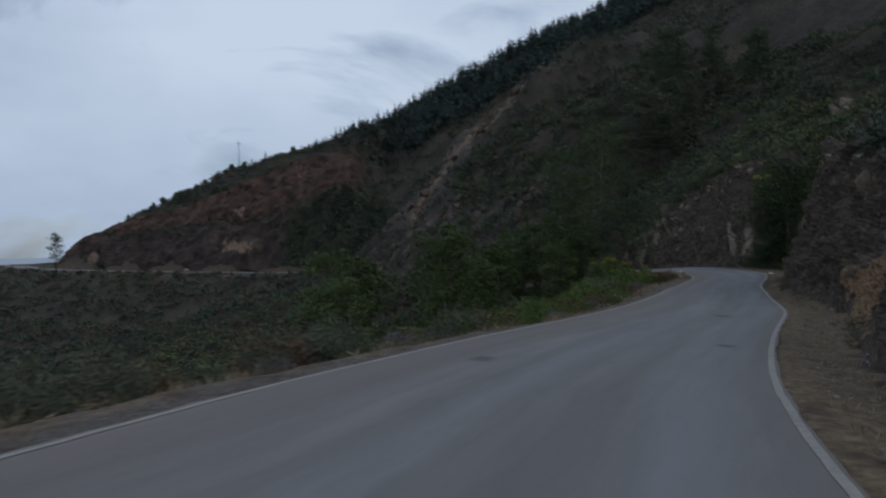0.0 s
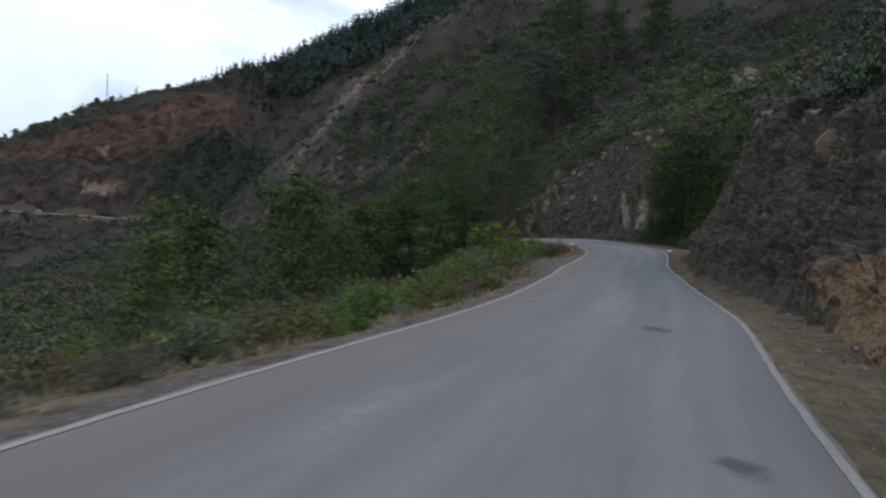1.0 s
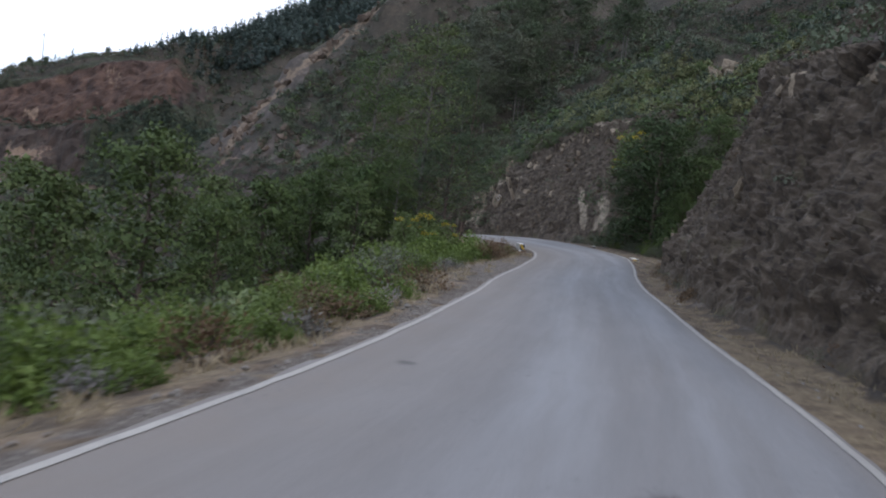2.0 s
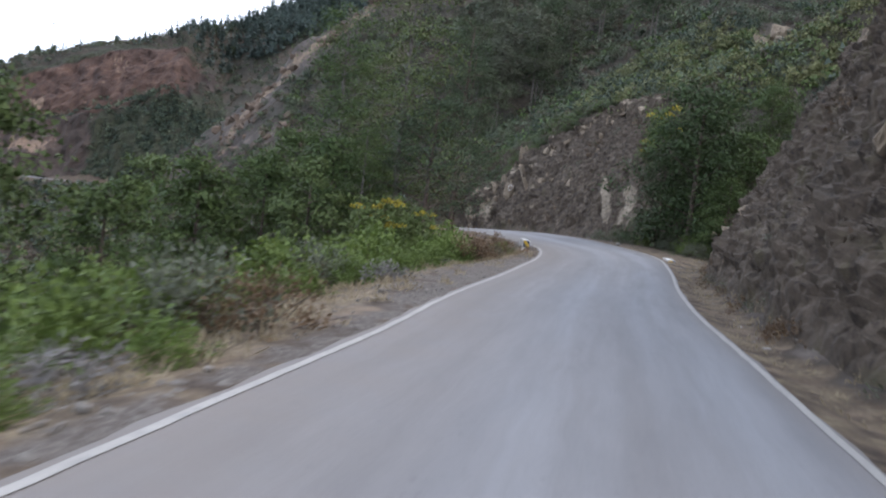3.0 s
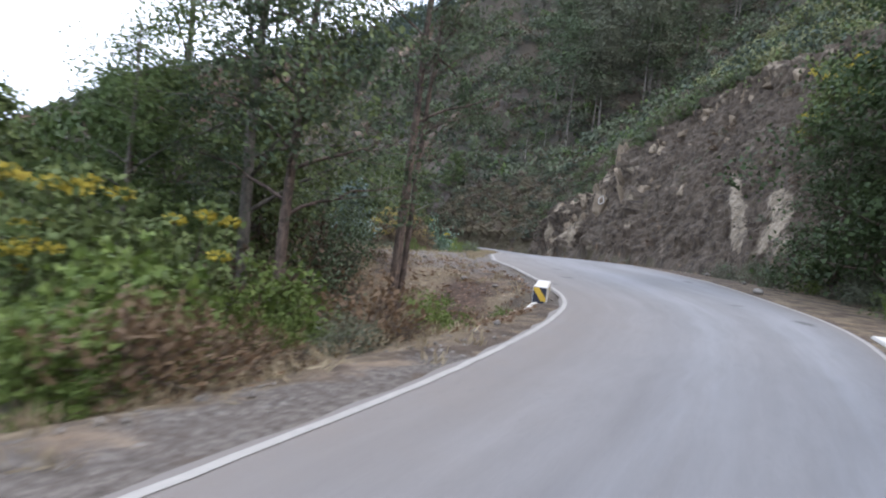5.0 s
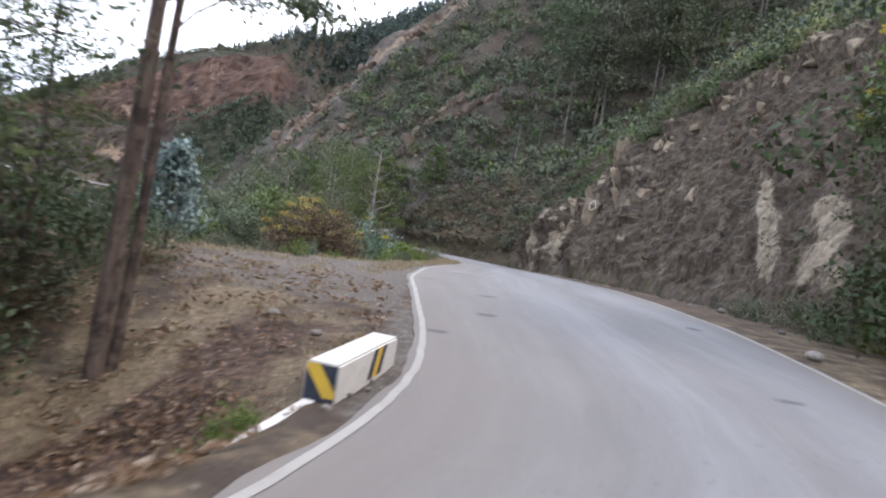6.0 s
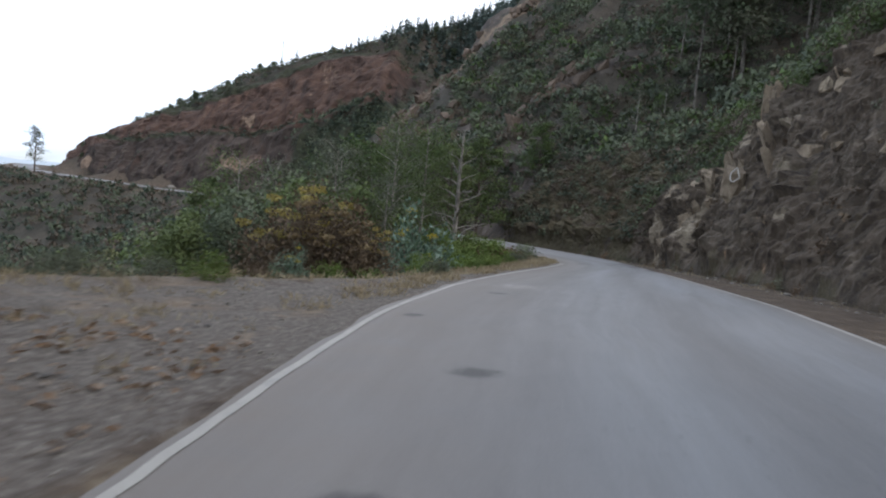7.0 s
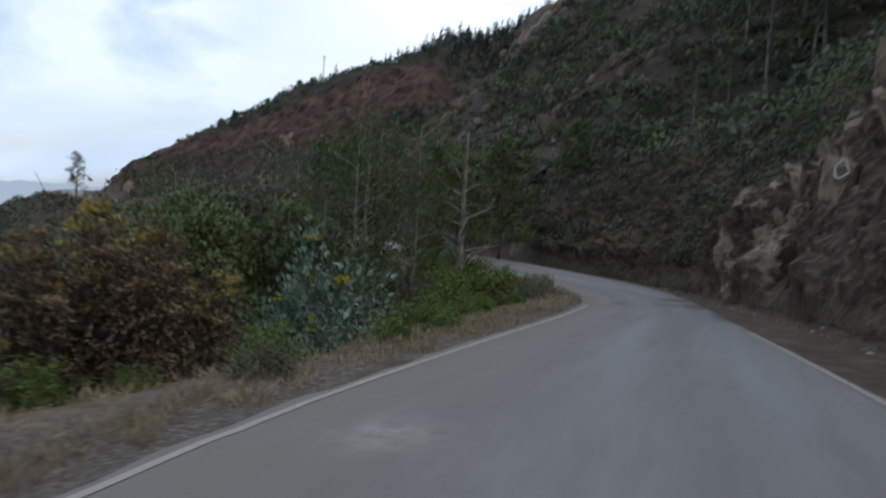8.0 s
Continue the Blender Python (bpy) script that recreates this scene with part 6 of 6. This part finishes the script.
def guard_block(x, y, z, turn, length, wide, high, label, striped):
    """A whitewashed concrete kerb block; its near end and one side carry black and yellow stripes."""
    root = tagged(new("guard_block"), label, "guard block", "guard blocks")
    bm = bmesh.new()
    v, f = box_mesh([(-wide / 2, 0, -0.25), (wide / 2, 0, -0.25), (wide / 2, length, -0.25), (-wide / 2, length, -0.25), (-wide / 2, 0, high), (wide / 2, 0, high), (wide / 2, length, high), (-wide / 2, length, high)])
    vs = [bm.verts.new(q) for q in v]
    for q in f:
        bm.faces.new([vs[i] for i in q])
    bmesh.ops.bevel(bm, geom=bm.edges[:], offset=0.018, segments=2, affect="EDGES")
    me = bpy.data.meshes.new("body")
    bm.to_mesh(me)
    bm.free()
    me.materials.append(WHITEWASH)
    body = new("body", me)
    body.parent = root
    w_, e = wide / 2 - 0.012, -0.003
    part("black_panel", [(-w_, e, -0.12), (w_, e, -0.12), (w_, e, high - 0.012), (-w_, e, high - 0.012)], [(0, 1, 2, 3)], BLACK, root, "black painted end")
    part("yellow_stripe", [(w_ - 0.09, e - 0.002, -0.06), (w_, e - 0.002, -0.06), (w_, e - 0.002, 0.0), (-w_ + 0.1, e - 0.002, high - 0.012), (-w_, e - 0.002, high - 0.012), (-w_, e - 0.002, high - 0.06)], [(0, 1, 2, 3, 4, 5)], YELLOW, root, "slanting yellow stripe")
    if striped:
        s_ = wide / 2 + 0.003
        for a, colour, name in ((0.47, BLACK, "black_stripe"), (0.55, YELLOW, "yellow_stripe"), (0.63, BLACK, "black_stripe")):
            y0 = length * a
            part(name, [(s_, y0, -0.06), (s_, y0 + 0.14, -0.06), (s_, y0 + 0.27, high - 0.015), (s_, y0 + 0.13, high - 0.015)], [(0, 1, 2, 3)], colour, root)
    root.matrix_basis = pose(x, y, z, 0, 0, turn)
    return root


guard_block(17.22, 56.17, -0.11, -10, 1.8, 0.27, 0.21, "whitewashed concrete guard block with black and yellow stripes", True)
guard_block(22.5, 53.3, -0.06, -18, 1.7, 0.3, 0.1, "low whitewashed guard block with a yellow and black end", False)
v, f = box_mesh([(16.5, 55.2, -1.5), (16.58, 55.16, -1.5), (17.2, 56.15, -1.3), (17.11, 56.18, -1.3), (16.5, 55.2, -0.58), (16.58, 55.16, -0.58), (17.2, 56.15, -0.2), (17.11, 56.18, -0.2)])
tagged(part("culvert_wall", v, f, WHITEWASH, smooth=False), "low whitewashed culvert headwall beside the hollow", "headwall")
mast = tagged(new("mast"), "thin grey mast on the far ridge", "mast")
part("pole", *tube([(0, 0, -2), (0, 0, 6), (0, 0, 13)], (0.16, 0.13, 0.1), 8), METAL, mast)
part("crossbar", *tube([(-0.7, 0, 12.2), (0, 0, 12.25), (0.7, 0, 12.2)], (0.08, 0.08, 0.08), 6), METAL, mast)
mast.matrix_basis = pose(-71.5, 270, float(terrain_z(-71.5, 270)))


# pale blocks standing out of the rock face
def outcrop(x, y, v_, size, squash, seed):
    i = int(np.argmin(np.hypot(foot_line[:, 0] - x, foot_line[:, 1] - y)))
    bm, r = bmesh.new(), np.random.RandomState(900 + seed)
    for q in r.uniform(-1, 1, (13, 3)):
        q[r.randint(3)] *= 0.9 / (abs(q).max() + 1e-6) * r.uniform(0.8, 1.15)
        bm.verts.new(np.clip(q * 1.15, -1.15, 1.15))
    hull = bmesh.ops.convex_hull(bm, input=bm.verts[:])
    bmesh.ops.delete(bm, geom=[g for g in hull["geom_interior"] if isinstance(g, bmesh.types.BMVert)], context="VERTS")
    bmesh.ops.subdivide_edges(bm, edges=bm.edges[:], cuts=3, use_grid_fill=True)
    for q in bm.verts:
        w_ = Vector(q.co) * 1.6 + Vector((seed * 7.3, 0, 0))
        cell = noise.voronoi(w_)[0]
        q.co *= 0.92 + 0.12 * min(cell[1] - cell[0], 0.5) + 0.11 * noise.fractal(w_ * 2.0, 0.8, 2.1, 4)
    me = bpy.data.meshes.new("outcrop")
    bm.to_mesh(me)
    bm.free()
    me.materials.append(PALE_ROCK)
    ob = new("outcrop", me)
    px, py, pz = cliff_base(i, min(v_, rock_top(y) - 0.04))
    turn = math.degrees(math.atan2(inward[i][1], inward[i][0]))
    ob.matrix_basis = pose(px, py, pz, 0, -22, turn) @ Matrix.Diagonal((size * squash[0], size * squash[1], size * squash[2], 1))
    ob.parent = cliff
    return ob


for n_, (x, y, v_, size, squash) in enumerate([
        (22.7, 97.2, 0.12, 0.75, (0.6, 1.1, 0.9)), (22.9, 96.2, 0.27, 0.8, (0.6, 1.0, 1.2)), (22.5, 97.8, 0.38, 0.75, (0.6, 1.0, 1.2)), (22.6, 97.7, 0.58, 0.85, (0.6, 0.9, 1.5)), (22.9, 96.6, 0.8, 0.85, (0.6, 1.0, 1.2)),
        (23.0, 95.6, 0.93, 0.8, (0.6, 1.1, 1.1)), (23.6, 92.7, 0.62, 0.95, (0.45, 0.7, 1.9)), (23.7, 91.8, 0.82, 0.85, (0.5, 0.8, 1.7)), (23.9, 90.4, 0.42, 0.8, (0.4, 0.6, 2.0)), 
        (24.2, 88.0, 0.3, 0.7, (0.35, 0.5, 2.2)), 
        (24.0, 91.4, 0.5, 0.6, (0.5, 0.8, 1.0)), (23.8, 92.6, 0.42, 0.75, (0.5, 0.9, 1.0)), (24.1, 90.6, 0.28, 0.55, (0.5, 1.2, 0.6)), (23.4, 94.6, 0.7, 0.7, (0.5, 1.0, 1.2)), (23.2, 95.2, 0.5, 0.7, (0.5, 0.8, 1.0)), (16.0, 36.0, 0.95, 0.6, (0.7, 1.4, 0.8)),
        (17.4, 39.6, 0.96, 0.7, (0.7, 1.2, 1.0)), (19.0, 43.2, 0.93, 0.6, (0.6, 1.0, 1.2)), (20.1, 45.8, 0.9, 0.5, (0.6, 1.2, 1.0))]):
    outcrop(x, y, v_, size, squash, n_)


# small broken blocks along the crests of the cuts
crest_rock = [o.data for o in cliff.children if o.name.startswith("outcrop")][:7]
r_ = np.random.RandomState(35)
for i in range(90):
    y_ = r_.uniform(74, 97) if i < 62 else r_.uniform(27, 49)
    j = int(np.argmin(np.abs(foot_line[:, 1] - y_)))
    px, py, pz = cliff_base(j, rock_top(y_) * (r_.uniform(0.84, 0.99) if i % 3 else r_.uniform(0.2, 0.95)))
    size = r_.uniform(0.12, 0.4)
    ob = new("outcrop", crest_rock[i % 7])
    ob.matrix_basis = pose(px - inward[j][0] * 0.1, py - inward[j][1] * 0.1, pz, r_.uniform(-30, 30), -25, r_.uniform(0, 360)) @ Matrix.Diagonal((size, size * r_.uniform(0.8, 1.6), size * r_.uniform(0.6, 1.3), 1))
    ob.parent = cliff


# broken tan rock along the crest of the spur
scar_rock = [o.data.copy() for o in cliff.children if o.name.startswith("outcrop")][:6]
for me in scar_rock:
    me.materials.clear()
    me.materials.append(TAN_ROCK)
r_ = np.random.RandomState(33)
scar_line = smooth_line(SCAR, 40)
flank_line, knob_line = smooth_line(FLANK, 30), smooth_line(KNOB, 10)
for i in range(150):
    if i < 64:
        x, y = scar_line[r_.randint(40)] + r_.normal(size=2) * (1.2, 1.0)
    elif i < 124:
        x, y = flank_line[r_.randint(30)] + r_.normal(size=2) * (3.0, 2.5)
    else:
        x, y = knob_line[r_.randint(10)] + r_.normal(size=2) * (2.0, 1.5)
    ob = new("outcrop", scar_rock[i % 6])
    size = r_.uniform(0.25, 0.8)
    ob.matrix_basis = pose(x, y, float(terrain_z(x, y)) + 0.1, r_.uniform(-25, 25), -30, r_.uniform(0, 360)) @ Matrix.Diagonal((size, size * 1.2, size * 1.1, 1))
    ob.parent = ground


# pale bank showing on the slope above the recess
for i, (x, y, size) in enumerate([(39.2, 74.2, 0.7), (39.4, 75.2, 0.85), (39.5, 76.3, 0.7), (39.7, 77.4, 0.6), (39.8, 78.4, 0.45), (39.0, 75.6, 0.5)]):
    ob = new("outcrop", crest_rock[i % 3])
    ob.matrix_basis = pose(x - 0.5, y, float(terrain_z(x, y)) + 0.55, 0, -20, 20 * i) @ Matrix.Diagonal((size * 0.7, size * 1.1, size, 1))
    ob.parent = ground


# white ring painted on the rock
ring_at = Vector((24.84, 90.4, 3.1))
slab = new("outcrop", scar_rock[0].copy())
slab.data.materials.clear()
slab.data.materials.append(PALE_ROCK)
slab.matrix_basis = pose(25.15, 91.15, 2.95, -12, 0, 14) @ Matrix.Diagonal((0.8, 0.6, 1.0, 1))
slab.parent = cliff
along, lean_up = Vector((0.96, -0.26, 0)), Vector((0.05, 0.22, 0.97))
ring_path = [ring_at + along * (0.15 * math.sin(a) * (1 - 0.45 * math.cos(a))) + lean_up * (0.25 * math.cos(a) + 0.05 * math.sin(3 * a)) for a in np.linspace(0.35, 2 * math.pi, 28)]
tagged(part("painted_ring", *tube(ring_path, [0.024] * 28, 5), WHITEWASH), "uneven white ring painted on pale rock", "rock painting")

# ---------------------------------------------------------------- ranges beyond the valley, with painted haze
# Air haze is painted into the mountains as pale blue colour and glow.
PAINTED_HAZE = Mat("painted_distant_haze", 1.0)
PAINTED_HAZE.b.inputs["Emission Color"].default_value = (0.5, 0.6, 0.72, 1)
PAINTED_HAZE.b.inputs["Emission Strength"].default_value = 0.62
PAINTED_HAZE = PAINTED_HAZE.done((0.12, 0.14, 0.17))
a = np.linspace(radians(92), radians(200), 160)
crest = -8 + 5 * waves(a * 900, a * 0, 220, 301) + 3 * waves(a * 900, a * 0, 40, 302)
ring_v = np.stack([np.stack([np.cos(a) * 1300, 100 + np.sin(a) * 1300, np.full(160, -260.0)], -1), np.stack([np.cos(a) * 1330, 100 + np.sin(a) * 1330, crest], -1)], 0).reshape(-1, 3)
tagged(part("backdrop", ring_v, grid_faces(2, 160), PAINTED_HAZE), "mountain range far beyond the valley, haze painted as pale blue glow", "mountains", kind="structure")
